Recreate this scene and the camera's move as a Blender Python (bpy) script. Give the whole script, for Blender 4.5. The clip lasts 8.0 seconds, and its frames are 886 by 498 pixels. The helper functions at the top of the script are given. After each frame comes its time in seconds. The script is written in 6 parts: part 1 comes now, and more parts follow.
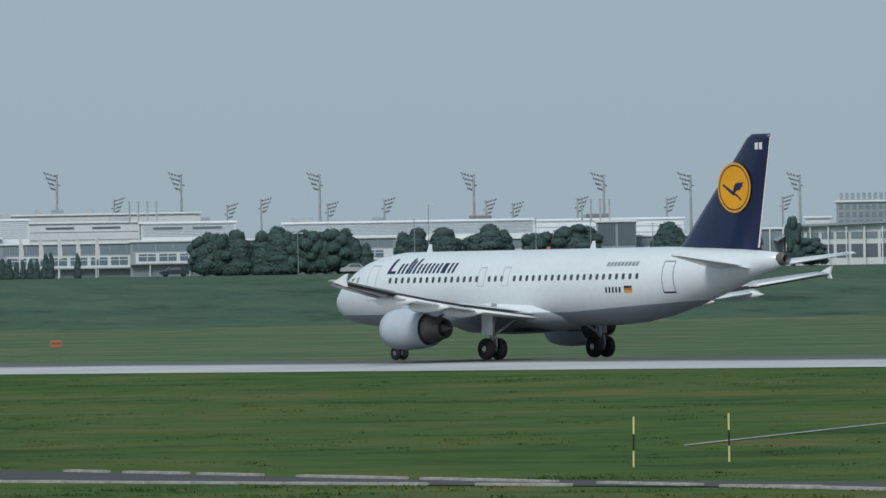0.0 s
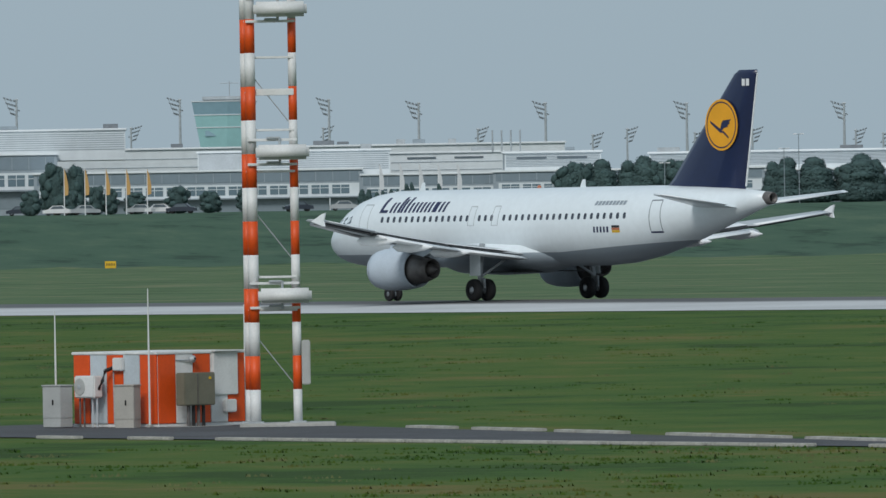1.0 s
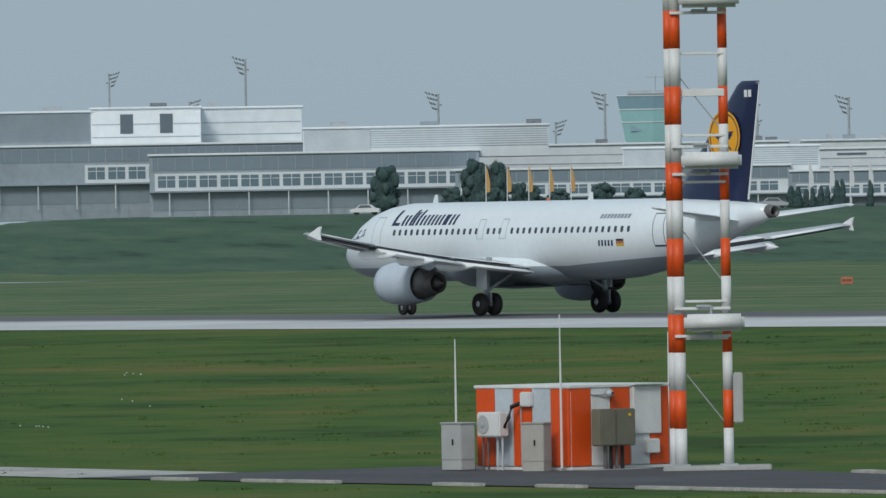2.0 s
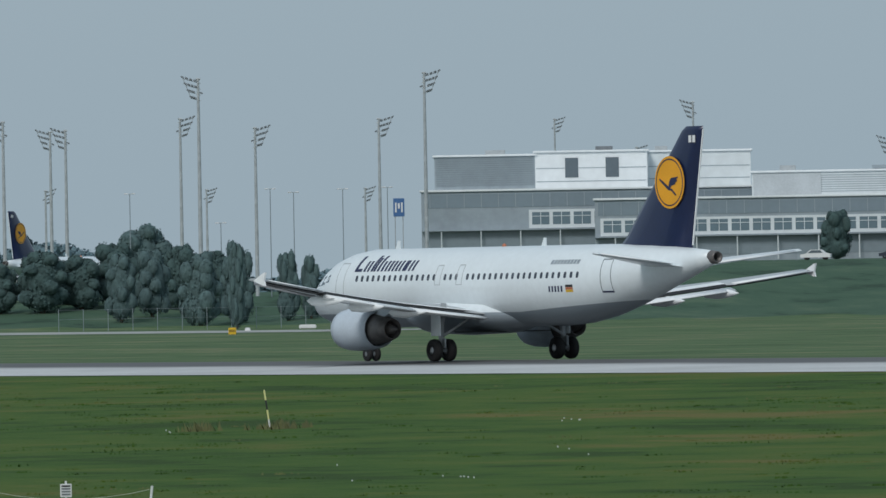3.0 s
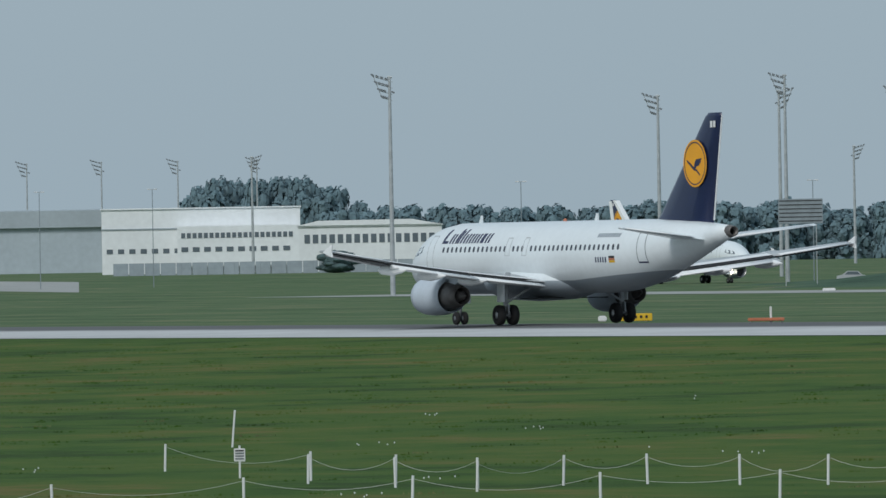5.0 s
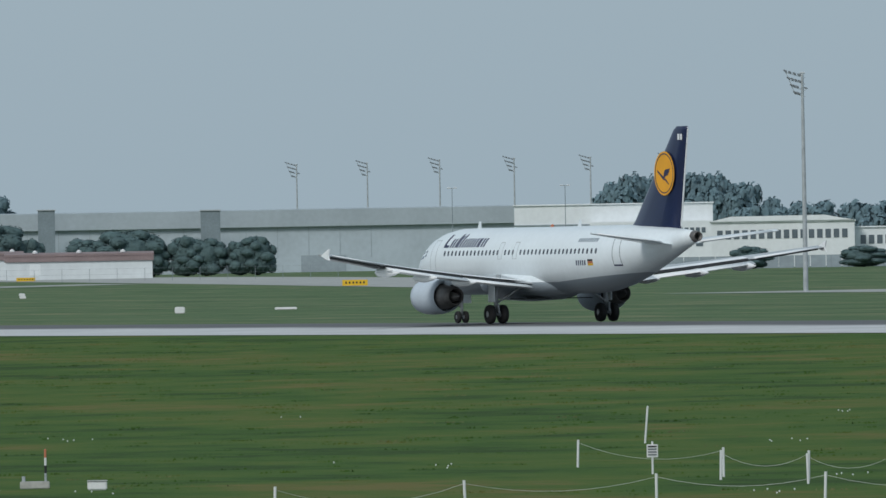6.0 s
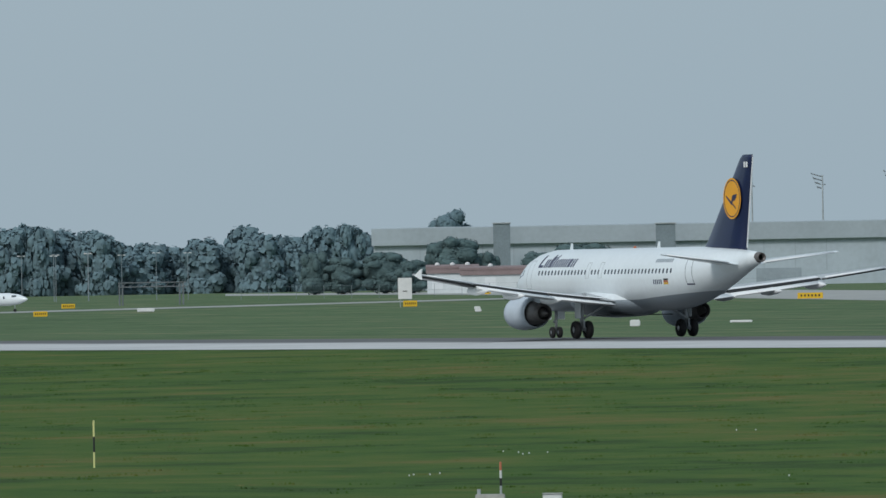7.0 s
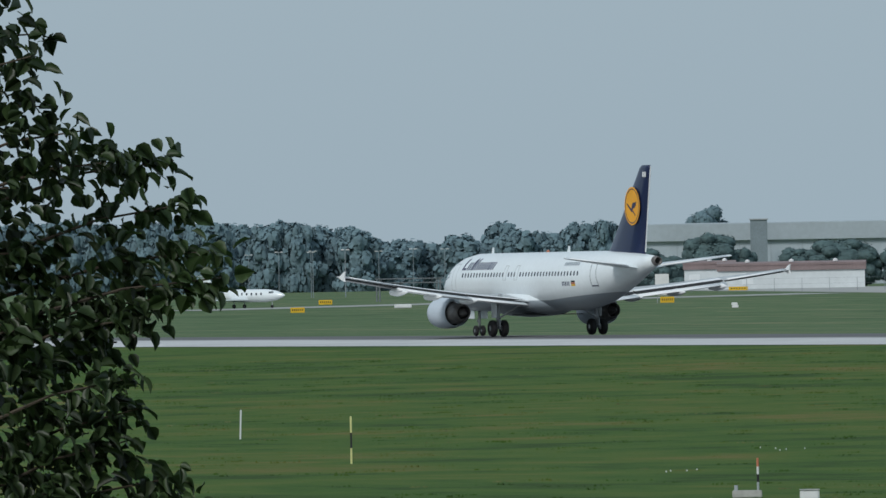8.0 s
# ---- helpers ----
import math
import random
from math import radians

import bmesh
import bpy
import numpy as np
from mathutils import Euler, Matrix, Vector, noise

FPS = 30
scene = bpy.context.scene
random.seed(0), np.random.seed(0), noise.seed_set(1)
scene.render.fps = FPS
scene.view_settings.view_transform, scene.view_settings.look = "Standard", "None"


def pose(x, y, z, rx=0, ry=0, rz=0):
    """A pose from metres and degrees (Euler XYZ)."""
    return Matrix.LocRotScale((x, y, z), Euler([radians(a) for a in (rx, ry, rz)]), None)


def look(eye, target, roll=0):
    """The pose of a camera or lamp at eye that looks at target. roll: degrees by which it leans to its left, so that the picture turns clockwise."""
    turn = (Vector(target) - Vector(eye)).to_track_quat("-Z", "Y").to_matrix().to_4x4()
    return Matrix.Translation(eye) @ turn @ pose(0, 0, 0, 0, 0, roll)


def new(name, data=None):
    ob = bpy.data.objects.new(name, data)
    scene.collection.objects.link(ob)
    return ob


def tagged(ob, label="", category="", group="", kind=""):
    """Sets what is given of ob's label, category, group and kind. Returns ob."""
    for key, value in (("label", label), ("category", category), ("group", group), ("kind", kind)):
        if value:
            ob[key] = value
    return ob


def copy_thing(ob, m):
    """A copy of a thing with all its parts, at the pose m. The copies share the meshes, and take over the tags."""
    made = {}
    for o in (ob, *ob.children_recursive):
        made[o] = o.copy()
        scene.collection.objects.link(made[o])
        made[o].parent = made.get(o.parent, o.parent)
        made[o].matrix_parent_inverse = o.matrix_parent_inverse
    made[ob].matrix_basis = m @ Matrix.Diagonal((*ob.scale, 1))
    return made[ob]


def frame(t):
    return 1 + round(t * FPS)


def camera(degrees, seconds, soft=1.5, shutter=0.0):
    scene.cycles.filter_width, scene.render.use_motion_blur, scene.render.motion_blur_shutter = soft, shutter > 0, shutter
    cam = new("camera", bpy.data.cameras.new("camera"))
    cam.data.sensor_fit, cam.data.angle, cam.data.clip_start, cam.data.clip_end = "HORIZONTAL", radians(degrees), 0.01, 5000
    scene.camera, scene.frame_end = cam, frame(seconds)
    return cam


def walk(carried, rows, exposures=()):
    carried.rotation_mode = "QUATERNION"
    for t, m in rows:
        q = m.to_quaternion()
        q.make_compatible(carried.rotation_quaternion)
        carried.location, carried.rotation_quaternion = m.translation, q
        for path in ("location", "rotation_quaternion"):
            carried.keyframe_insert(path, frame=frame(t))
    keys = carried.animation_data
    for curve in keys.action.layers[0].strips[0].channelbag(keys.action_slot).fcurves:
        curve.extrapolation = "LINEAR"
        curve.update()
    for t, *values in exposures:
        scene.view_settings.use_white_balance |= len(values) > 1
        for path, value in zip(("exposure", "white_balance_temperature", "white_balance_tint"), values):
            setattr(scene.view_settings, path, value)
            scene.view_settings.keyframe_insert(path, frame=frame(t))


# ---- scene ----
RUNWAY_Y = 310.0      # the runway's centre line runs along x at this y

# the camera: seconds, x, y, z, bearing to the left of +y, tilt upward
CAMERA_ROWS = (
    (0.0, 112.36, -80.71, 3.85, 50.7396, 0.2061), (0.2, 106.3, -75.79, 3.8, 51.0708, 0.0375), (0.5, 97.17, -68.48, 3.77, 51.5876, -0.1622),
    (0.8, 87.96, -61.26, 3.888, 52.2102, -0.1568), (1.0, 81.78, -56.5, 4.0, 52.6017, -0.116), (1.2, 75.57, -51.78, 4.26, 52.8478, -0.0592),
    (1.5, 66.22, -44.76, 4.65, 53.3093, -0.0261), (1.7, 59.94, -40.13, 4.75, 53.9367, -0.1137), (2.0, 50.44, -33.3, 4.68, 54.7648, -0.1148),
    (2.3, 40.85, -26.59, 4.45, 55.4772, 0.0001), (2.6, 31.18, -20.01, 4.18, 56.1378, 0.1352), (2.8, 24.69, -15.68, 4.06, 56.5809, 0.1782),
    (3.0, 18.16, -11.41, 4.0, 57.0278, 0.1808), (3.2, 11.6, -7.2, 4.0, 57.562, 0.1426), (3.5, 3.81, -2.32, 4.0, 58.38, 0.0644),
    (3.7, 0.95, -0.58, 4.0, 58.7997, 0.0336), (4.0, 0.0, 0.0, 4.0, 59.3684, 0.0087), (4.5, 0.0, 0.0, 4.0, 60.3939, 0.0068),
    (4.7, 0.0, 0.0, 4.0, 61.0815, 0.0231), (5.0, 0.0, 0.0, 4.0, 61.9741, 0.0395), (5.4, 0.0, 0.0, 4.0, 62.9331, 0.0488),
    (5.8, 0.0, 0.0, 4.0, 63.72, 0.0532), (6.0, 0.0, 0.0, 4.0, 64.0666, 0.0553), (6.5, 0.0, 0.0, 4.0, 64.8974, 0.1031),
    (7.0, 0.0, 0.0, 4.0, 66.3728, 0.1605), (7.5, 0.0, 0.0, 4.0, 67.8252, 0.1638), (8.0, 0.0, 0.0, 4.0, 67.6762, 0.1634),
)
cam = camera(4.490, 8.0, soft=1.5)
walk(cam, [(t, pose(x, y, z, 90 + tilt, 0, bearing) @ pose(0, 0, 0, 0, 0, -1.0)) for t, x, y, z, bearing, tilt in CAMERA_ROWS],
     exposures=[(0.0, 0.0), (1.7, -0.02), (3.0, -0.07), (4.5, -0.05), (6.0, 0.0), (8.0, 0.03)])

# ---- daylight under a hazy overcast sky ----
world = bpy.data.worlds.new("overcast_sky")
scene.world = world
world.use_nodes = True
wn = world.node_tree
wn.nodes.clear()
sky = wn.nodes.new("ShaderNodeTexSky")
sky.sky_type = "NISHITA"
sky.sun_disc = False
sky.sun_elevation = radians(38)
sky.sun_rotation = radians(145)
sky.dust_density = 4.0
sky_dim = wn.nodes.new("ShaderNodeVectorMath")
sky_dim.operation = "SCALE"
sky_dim.inputs["Scale"].default_value = 0.10
cloud = wn.nodes.new("ShaderNodeMix")
cloud.data_type = "RGBA"
cloud.inputs["Factor"].default_value = 0.82
cloud.inputs["B"].default_value = (0.385, 0.495, 0.575, 1)
back = wn.nodes.new("ShaderNodeBackground")
wout = wn.nodes.new("ShaderNodeOutputWorld")
wn.links.new(sky.outputs["Color"], sky_dim.inputs[0])
wn.links.new(sky_dim.outputs[0], cloud.inputs["A"])
wn.links.new(cloud.outputs["Result"], back.inputs["Color"])
wn.links.new(back.outputs[0], wout.inputs[0])
back.inputs["Strength"].default_value = 1.0

sun = new("sun", bpy.data.lights.new("sun", "SUN"))
sun.data.energy, sun.data.angle, sun.data.color = 1.5, radians(16), (1.0, 0.985, 0.96)
sun.matrix_world = look((0, 0, 0), (-0.45, 0.65, -0.62))


# ---- materials ----
def mat(name, color, rough=0.6, metal=0.0, vary=0.15, size=1.0, fine=None, bump=0.0, second=None, coat=0.0, island=0.0, leafy=0.0):
    """A painted or natural surface: colour varied at two scales in metres, with fine relief."""
    m = bpy.data.materials.new(name)
    m.use_nodes = True
    n, l = m.node_tree.nodes, m.node_tree.links
    p = n["Principled BSDF"]
    p.inputs["Roughness"].default_value, p.inputs["Metallic"].default_value = rough, metal
    p.inputs["Coat Weight"].default_value = coat
    co = n.new("ShaderNodeTexCoord")
    big = n.new("ShaderNodeTexNoise")
    big.inputs["Scale"].default_value, big.inputs["Detail"].default_value = 1.0 / size, 5
    small = n.new("ShaderNodeTexNoise")
    small.inputs["Scale"].default_value, small.inputs["Detail"].default_value = 1.0 / (fine or size / 12), 3
    l.new(co.outputs["Object"], big.inputs["Vector"])
    l.new(co.outputs["Object"], small.inputs["Vector"])
    mean = n.new("ShaderNodeMix")
    mean.inputs["Factor"].default_value = 0.4
    l.new(big.outputs["Fac"], mean.inputs["A"])
    l.new(small.outputs["Fac"], mean.inputs["B"])
    ramp = n.new("ShaderNodeValToRGB")
    dark = second or tuple(c * (1 - vary) for c in color)
    ramp.color_ramp.elements[0].position, ramp.color_ramp.elements[0].color = 0.38, (*dark, 1)
    ramp.color_ramp.elements[1].position = 0.62
    ramp.color_ramp.elements[1].color = (*(min(1, c * (1 + vary * 0.5)) for c in color), 1)
    l.new(mean.outputs["Result"], ramp.inputs["Fac"])
    colour = ramp.outputs["Color"]
    if island:
        geo = n.new("ShaderNodeNewGeometry")
        hsv = n.new("ShaderNodeHueSaturation")
        rng = n.new("ShaderNodeMapRange")
        rng.inputs["To Min"].default_value, rng.inputs["To Max"].default_value = 1 - island, 1 + island
        l.new(geo.outputs["Random Per Island"], rng.inputs["Value"])
        l.new(rng.outputs["Result"], hsv.inputs["Value"])
        l.new(colour, hsv.inputs["Color"])
        colour = hsv.outputs["Color"]
    l.new(colour, p.inputs["Base Color"])
    if leafy:
        thin = n.new("ShaderNodeBsdfTranslucent")
        both = n.new("ShaderNodeMixShader")
        both.inputs["Fac"].default_value = leafy
        l.new(colour, thin.inputs["Color"])
        l.new(p.outputs[0], both.inputs[1])
        l.new(thin.outputs[0], both.inputs[2])
        l.new(both.outputs[0], n["Material Output"].inputs["Surface"])
    if bump:
        b = n.new("ShaderNodeBump")
        b.inputs["Strength"].default_value, b.inputs["Distance"].default_value = min(1, bump), size * 0.05
        l.new(small.outputs["Fac"], b.inputs["Height"])
        l.new(b.outputs["Normal"], p.inputs["Normal"])
    return m


def glass(name, color, rough=0.08):
    m = mat(name, color, rough, 0.0, 0.08, 12.0)
    m.node_tree.nodes["Principled BSDF"].inputs["Specular IOR Level"].default_value = 0.8
    return m


WHITE = mat("aircraft_white_paint", (0.74, 0.80, 0.83), 0.32, 0, 0.05, 4.0, coat=0.3)
def hull_paint():
    """White above, grey below a line that climbs towards the tail."""
    m = mat("aircraft_two_tone_paint", (0.74, 0.80, 0.83), 0.32, 0, 0.05, 4.0, coat=0.3)
    n, l = m.node_tree.nodes, m.node_tree.links
    co = n.new("ShaderNodeTexCoord")
    sep = n.new("ShaderNodeSeparateXYZ")
    l.new(co.outputs["Object"], sep.inputs[0])
    aft = n.new("ShaderNodeMapRange")
    for key, v in (("From Min", -4.0), ("From Max", -16.0), ("To Min", 2.50), ("To Max", 3.15)):
        aft.inputs[key].default_value = v
    l.new(sep.outputs["X"], aft.inputs["Value"])
    low_ = n.new("ShaderNodeMath")
    low_.operation = "LESS_THAN"
    l.new(sep.outputs["Z"], low_.inputs[0])
    l.new(aft.outputs["Result"], low_.inputs[1])
    mix = n.new("ShaderNodeMix")
    mix.data_type = "RGBA"
    mix.inputs["B"].default_value = (0.27, 0.315, 0.355, 1)
    p = n["Principled BSDF"]
    l.new(low_.outputs[0], mix.inputs["Factor"])
    l.new(p.inputs["Base Color"].links[0].from_socket, mix.inputs["A"])
    l.new(mix.outputs["Result"], p.inputs["Base Color"])
    return m


HULLPAINT = hull_paint()
BELLY = mat("aircraft_grey_belly_paint", (0.27, 0.315, 0.355), 0.4, 0, 0.12, 3.0)
NAVY = mat("navy_blue_paint", (0.007, 0.015, 0.060), 0.35, 0, 0.15, 2.0, coat=0.2)
SEAM = mat("door_seam_sealant", (0.10, 0.12, 0.15), 0.6, 0, 0.1, 1.0)
TITLE = mat("navy_lettering_paint", (0.012, 0.018, 0.07), 0.4, 0, 0.1, 1.0)
YELLOW = mat("golden_yellow_paint", (0.80, 0.36, 0.012), 0.4, 0, 0.06, 1.0)
WINGGREY = mat("wing_grey_paint", (0.42, 0.45, 0.47), 0.4, 0, 0.12, 1.5)
FLAPWHITE = mat("flap_white_paint", (0.84, 0.86, 0.87), 0.35, 0, 0.05, 1.5)
# near-black colour that paints the shade inside slots and openings
DARK = mat("dark_gap_shade", (0.02, 0.022, 0.025), 0.7, 0, 0.2, 0.5)
ENGINE = mat("nacelle_grey_blue_paint", (0.50, 0.565, 0.63), 0.36, 0, 0.08, 1.2)
STEEL = mat("bare_steel", (0.45, 0.45, 0.46), 0.35, 0.9, 0.15, 0.6)
HOT = mat("burnt_exhaust_metal", (0.16, 0.15, 0.145), 0.5, 0.35, 0.3, 0.4)
TYRE = mat("tyre_rubber", (0.014, 0.014, 0.015), 0.8, 0, 0.3, 0.3, bump=0.2)
WINDOW = glass("cabin_window_glass", (0.05, 0.06, 0.08))
STRUT = mat("gear_grey_paint", (0.38, 0.41, 0.43), 0.45, 0.2, 0.2, 0.4)
ORANGE = mat("signal_orange_paint", (0.74, 0.085, 0.007), 0.5, 0, 0.12, 0.6)
MASTWHITE = mat("mast_white_paint", (0.70, 0.71, 0.70), 0.5, 0, 0.1, 0.6)
CABINET = mat("grey_plastic_cabinet", (0.42, 0.43, 0.42), 0.55, 0, 0.1, 0.5)
OLIVE = mat("olive_grey_box_paint", (0.17, 0.165, 0.12), 0.55, 0, 0.15, 0.5)
SHELTERBLUE = mat("bluish_white_panel_paint", (0.50, 0.56, 0.60), 0.5, 0, 0.1, 0.8)
CONCRETE = mat("pale_concrete", (0.40, 0.40, 0.38), 0.85, 0, 0.25, 2.0, bump=0.3)
ASPHALT = mat("old_asphalt", (0.062, 0.062, 0.066), 0.85, 0, 0.3, 3.0, bump=0.4)
KERB = mat("worn_road_edge_stone", (0.42, 0.41, 0.38), 0.85, 0, 0.35, 1.2, bump=0.3)
GALV = mat("galvanised_steel", (0.40, 0.435, 0.455), 0.5, 0.15, 0.2, 1.0)
LAMPGLASS = mat("floodlight_housing", (0.20, 0.22, 0.24), 0.4, 0.3, 0.2, 0.6)
BARK = mat("bark", (0.07, 0.055, 0.04), 0.9, 0, 0.4, 0.3, bump=0.6)
# dark leaves, with the bluish cast of thin haze painted in
LEAFDARK = mat("dark_hazed_foliage", (0.055, 0.100, 0.098), 0.9, 0, 0.3, 0.14, fine=0.03, island=0.08)
# pale blue-green: distance haze over the far woods is put into this colour
LEAFFAR = mat("haze_tinted_foliage", (0.132, 0.208, 0.240), 0.95, 0, 0.16, 9.0, fine=2.0, island=0.05)
# mid-distance leaves; their bluish lift is haze laid into the base colour
LEAFMID = mat("mid_hazed_foliage", (0.082, 0.136, 0.140), 0.9, 0, 0.25, 0.14, fine=0.03, island=0.07)
BLACK = mat("black_paint", (0.015, 0.015, 0.016), 0.5, 0, 0.2, 0.3)
POLEYELLOW = mat("pale_yellow_paint", (0.70, 0.68, 0.30), 0.5, 0, 0.15, 0.3)
SIGNYELLOW = mat("sign_yellow", (0.72, 0.45, 0.02), 0.5, 0, 0.1, 0.5)
SIGNRED = mat("sign_red_orange", (0.50, 0.17, 0.09), 0.5, 0, 0.1, 0.5)
SIGNWHITE = mat("sign_white", (0.72, 0.73, 0.74), 0.5, 0, 0.06, 0.5)
FACADEWHITE = mat("white_facade_panels", (0.74, 0.78, 0.80), 0.6, 0, 0.08, 12.0, fine=1.2)
FACADEGREY = mat("grey_facade_panels", (0.29, 0.345, 0.385), 0.6, 0, 0.14, 10.0, fine=1.2)
FACADEPALE = mat("pale_facade_panels", (0.64, 0.69, 0.71), 0.6, 0, 0.1, 14.0, fine=1.4)
CURTAIN = glass("curtain_wall_glass", (0.20, 0.255, 0.295), 0.14)
DARKGLASS = glass("dark_window_glass", (0.11, 0.14, 0.165), 0.12)
STOREYGLASS = glass("blue_grey_window_glass", (0.13, 0.19, 0.225), 0.12)
LOBBYGLASS = glass("grey_blue_lobby_glass", (0.22, 0.275, 0.31), 0.2)
TOWERGLASS = glass("tower_teal_glass", (0.36, 0.62, 0.63), 0.12)
TOWERBLUE = glass("tower_blue_glass", (0.26, 0.40, 0.47), 0.12)
LOUVRE = mat("grey_louvre_metal", (0.46, 0.50, 0.525), 0.55, 0.1, 0.12, 3.0)
LOUVREDARK = mat("dark_louvre_metal", (0.27, 0.32, 0.35), 0.55, 0.1, 0.12, 3.0)
ROOFRED = mat("reddish_roof_sheet", (0.25, 0.19, 0.19), 0.7, 0, 0.15, 4.0)
BLUESIGN = mat("blue_sign_paint", (0.05, 0.14, 0.33), 0.5, 0, 0.1, 1.0)
FLAGYELLOW = mat("yellow_flag_cloth", (0.55, 0.33, 0.12), 0.8, 0, 0.15, 1.0)
FLAGWHITE = mat("white_flag_cloth", (0.62, 0.64, 0.66), 0.8, 0, 0.1, 1.0)
ROPE = mat("white_cord", (0.60, 0.60, 0.57), 0.8, 0, 0.15, 0.2)


def grass_mat(name, lush, dry, lean):
    """Mown grass: long streaks across the field, patches, clumps and blades, with dry straw showing."""
    m = bpy.data.materials.new(name)
    m.use_nodes = True
    n, l = m.node_tree.nodes, m.node_tree.links
    p = n["Principled BSDF"]
    p.inputs["Roughness"].default_value = 0.85
    p.inputs["Specular IOR Level"].default_value = 0.15
    co = n.new("ShaderNodeTexCoord")

    def layer(scale, detail, stretch=(1, 1, 1), turn=0.0):
        mp = n.new("ShaderNodeMapping")
        mp.inputs["Scale"].default_value = stretch
        mp.inputs["Rotation"].default_value = (0, 0, turn)
        tx = n.new("ShaderNodeTexNoise")
        tx.inputs["Scale"].default_value, tx.inputs["Detail"].default_value = scale, detail
        l.new(co.outputs["Object"], mp.inputs["Vector"])
        l.new(mp.outputs["Vector"], tx.inputs["Vector"])
        return tx.outputs["Fac"]

    def math2(op, a, b):
        k = n.new("ShaderNodeMath")
        k.operation = op
        for i, v in enumerate((a, b)):
            if isinstance(v, float):
                k.inputs[i].default_value = v
            else:
                l.new(v, k.inputs[i])
        return k.outputs[0]

    streak = layer(1.0, 5, (0.010, 0.075, 1), 0.06)
    patch = layer(0.09, 6)
    middle = layer(0.32, 6, (0.7, 1.2, 1))
    clump = layer(0.9, 5)
    blade = layer(9.0, 2)
    a = math2("ADD", math2("MULTIPLY", streak, 0.25), math2("MULTIPLY", patch, 0.35))
    a = math2("ADD", a, math2("MULTIPLY", middle, 0.22))
    a = math2("ADD", a, math2("MULTIPLY", clump, 0.12))
    a = math2("ADD", a, math2("MULTIPLY", blade, 0.04))
    ramp = n.new("ShaderNodeValToRGB")
    e = ramp.color_ramp.elements
    e[0].position, e[0].color = 0.41, (*(c * 0.62 for c in lush), 1)
    e[1].position, e[1].color = 0.58, (*dry, 1)
    mid = e.new(0.46)
    mid.color = (*lush, 1)
    mid2 = e.new(0.515)
    mid2.color = (*lean, 1)
    l.new(a, ramp.inputs["Fac"])
    l.new(ramp.outputs["Color"], p.inputs["Base Color"])
    b = n.new("ShaderNodeBump")
    b.inputs["Strength"].default_value, b.inputs["Distance"].default_value = 0.5, 0.08
    l.new(math2("ADD", clump, blade), b.inputs["Height"])
    l.new(b.outputs["Normal"], p.inputs["Normal"])
    return m


GRASS = grass_mat("meadow_grass", (0.046, 0.101, 0.013), (0.132, 0.118, 0.032), (0.072, 0.114, 0.017))
# far and bank grass: distance haze is mixed into these bluer greens
GRASSFAR = grass_mat("hazed_far_grass", (0.080, 0.136, 0.058), (0.19, 0.19, 0.105), (0.100, 0.152, 0.070))
GRASSBANK = grass_mat("hazed_bank_grass", (0.056, 0.106, 0.068), (0.088, 0.136, 0.086), (0.064, 0.115, 0.074))


# ---- building helpers ----
def link(name, bm, material, parent=None, label="", smooth=False):
    me = bpy.data.meshes.new(name)
    bmesh.ops.recalc_face_normals(bm, faces=bm.faces)
    bm.to_mesh(me)
    bm.free()
    for m in material if isinstance(material, (list, tuple)) else (material,):
        me.materials.append(m)
    if smooth:
        for f in me.polygons:
            f.use_smooth = True
    ob = new(name, me)
    ob.parent = parent
    if label:
        tagged(ob, label)
    return ob


def part(name, bm, material, parent, label="", smooth=False):
    return link(name, bm, material, parent, label, smooth)


def thing(name, m, label, category, group="", kind=""):
    ob = new(name)
    ob.empty_display_size = 0.5
    ob.matrix_world = m
    return tagged(ob, label, category, group, kind)


def box(size, at=(0, 0, 0), bevel=0.0, turn=None, bm=None):
    """A box by its size and middle, with bevelled edges."""
    own = bmesh.new()
    bmesh.ops.create_cube(own, size=1)
    bmesh.ops.scale(own, vec=size, verts=own.verts)
    if bevel:
        bmesh.ops.bevel(own, geom=own.edges[:], offset=bevel, segments=2, affect="EDGES")
    if turn is not None:
        bmesh.ops.transform(own, matrix=turn, verts=own.verts)
    bmesh.ops.translate(own, vec=at, verts=own.verts)
    return join(bm, own)


def join(bm, own):
    if bm is None:
        return own
    seen = {v: bm.verts.new(v.co) for v in own.verts}
    for f in own.faces:
        try:
            g = bm.faces.new([seen[v] for v in f.verts])
            g.material_index, g.smooth = f.material_index, f.smooth
        except ValueError:
            pass
    own.free()
    return bm


def tube(points, radii, sides=10, bm=None, cap=True):
    """A round bar along points, with a radius at each."""
    bm = bm or bmesh.new()
    pts = [Vector(p) for p in points]
    radii = radii if isinstance(radii, (list, tuple)) else [radii] * len(pts)
    rings = []
    for i, p in enumerate(pts):
        d = (pts[min(i + 1, len(pts) - 1)] - pts[max(i - 1, 0)]).normalized()
        side = d.cross(Vector((0, 0, 1)) if abs(d.z) < 0.9 else Vector((1, 0, 0))).normalized()
        up = d.cross(side)
        rings.append([bm.verts.new(p + radii[i] * (math.cos(a) * side + math.sin(a) * up))
                      for a in (2 * math.pi * k / sides for k in range(sides))])
    for a, b in zip(rings, rings[1:]):
        for k in range(sides):
            bm.faces.new((a[k], a[(k + 1) % sides], b[(k + 1) % sides], b[k]))
    if cap:
        bm.faces.new(rings[0][::-1])
        bm.faces.new(rings[-1])
    return bm


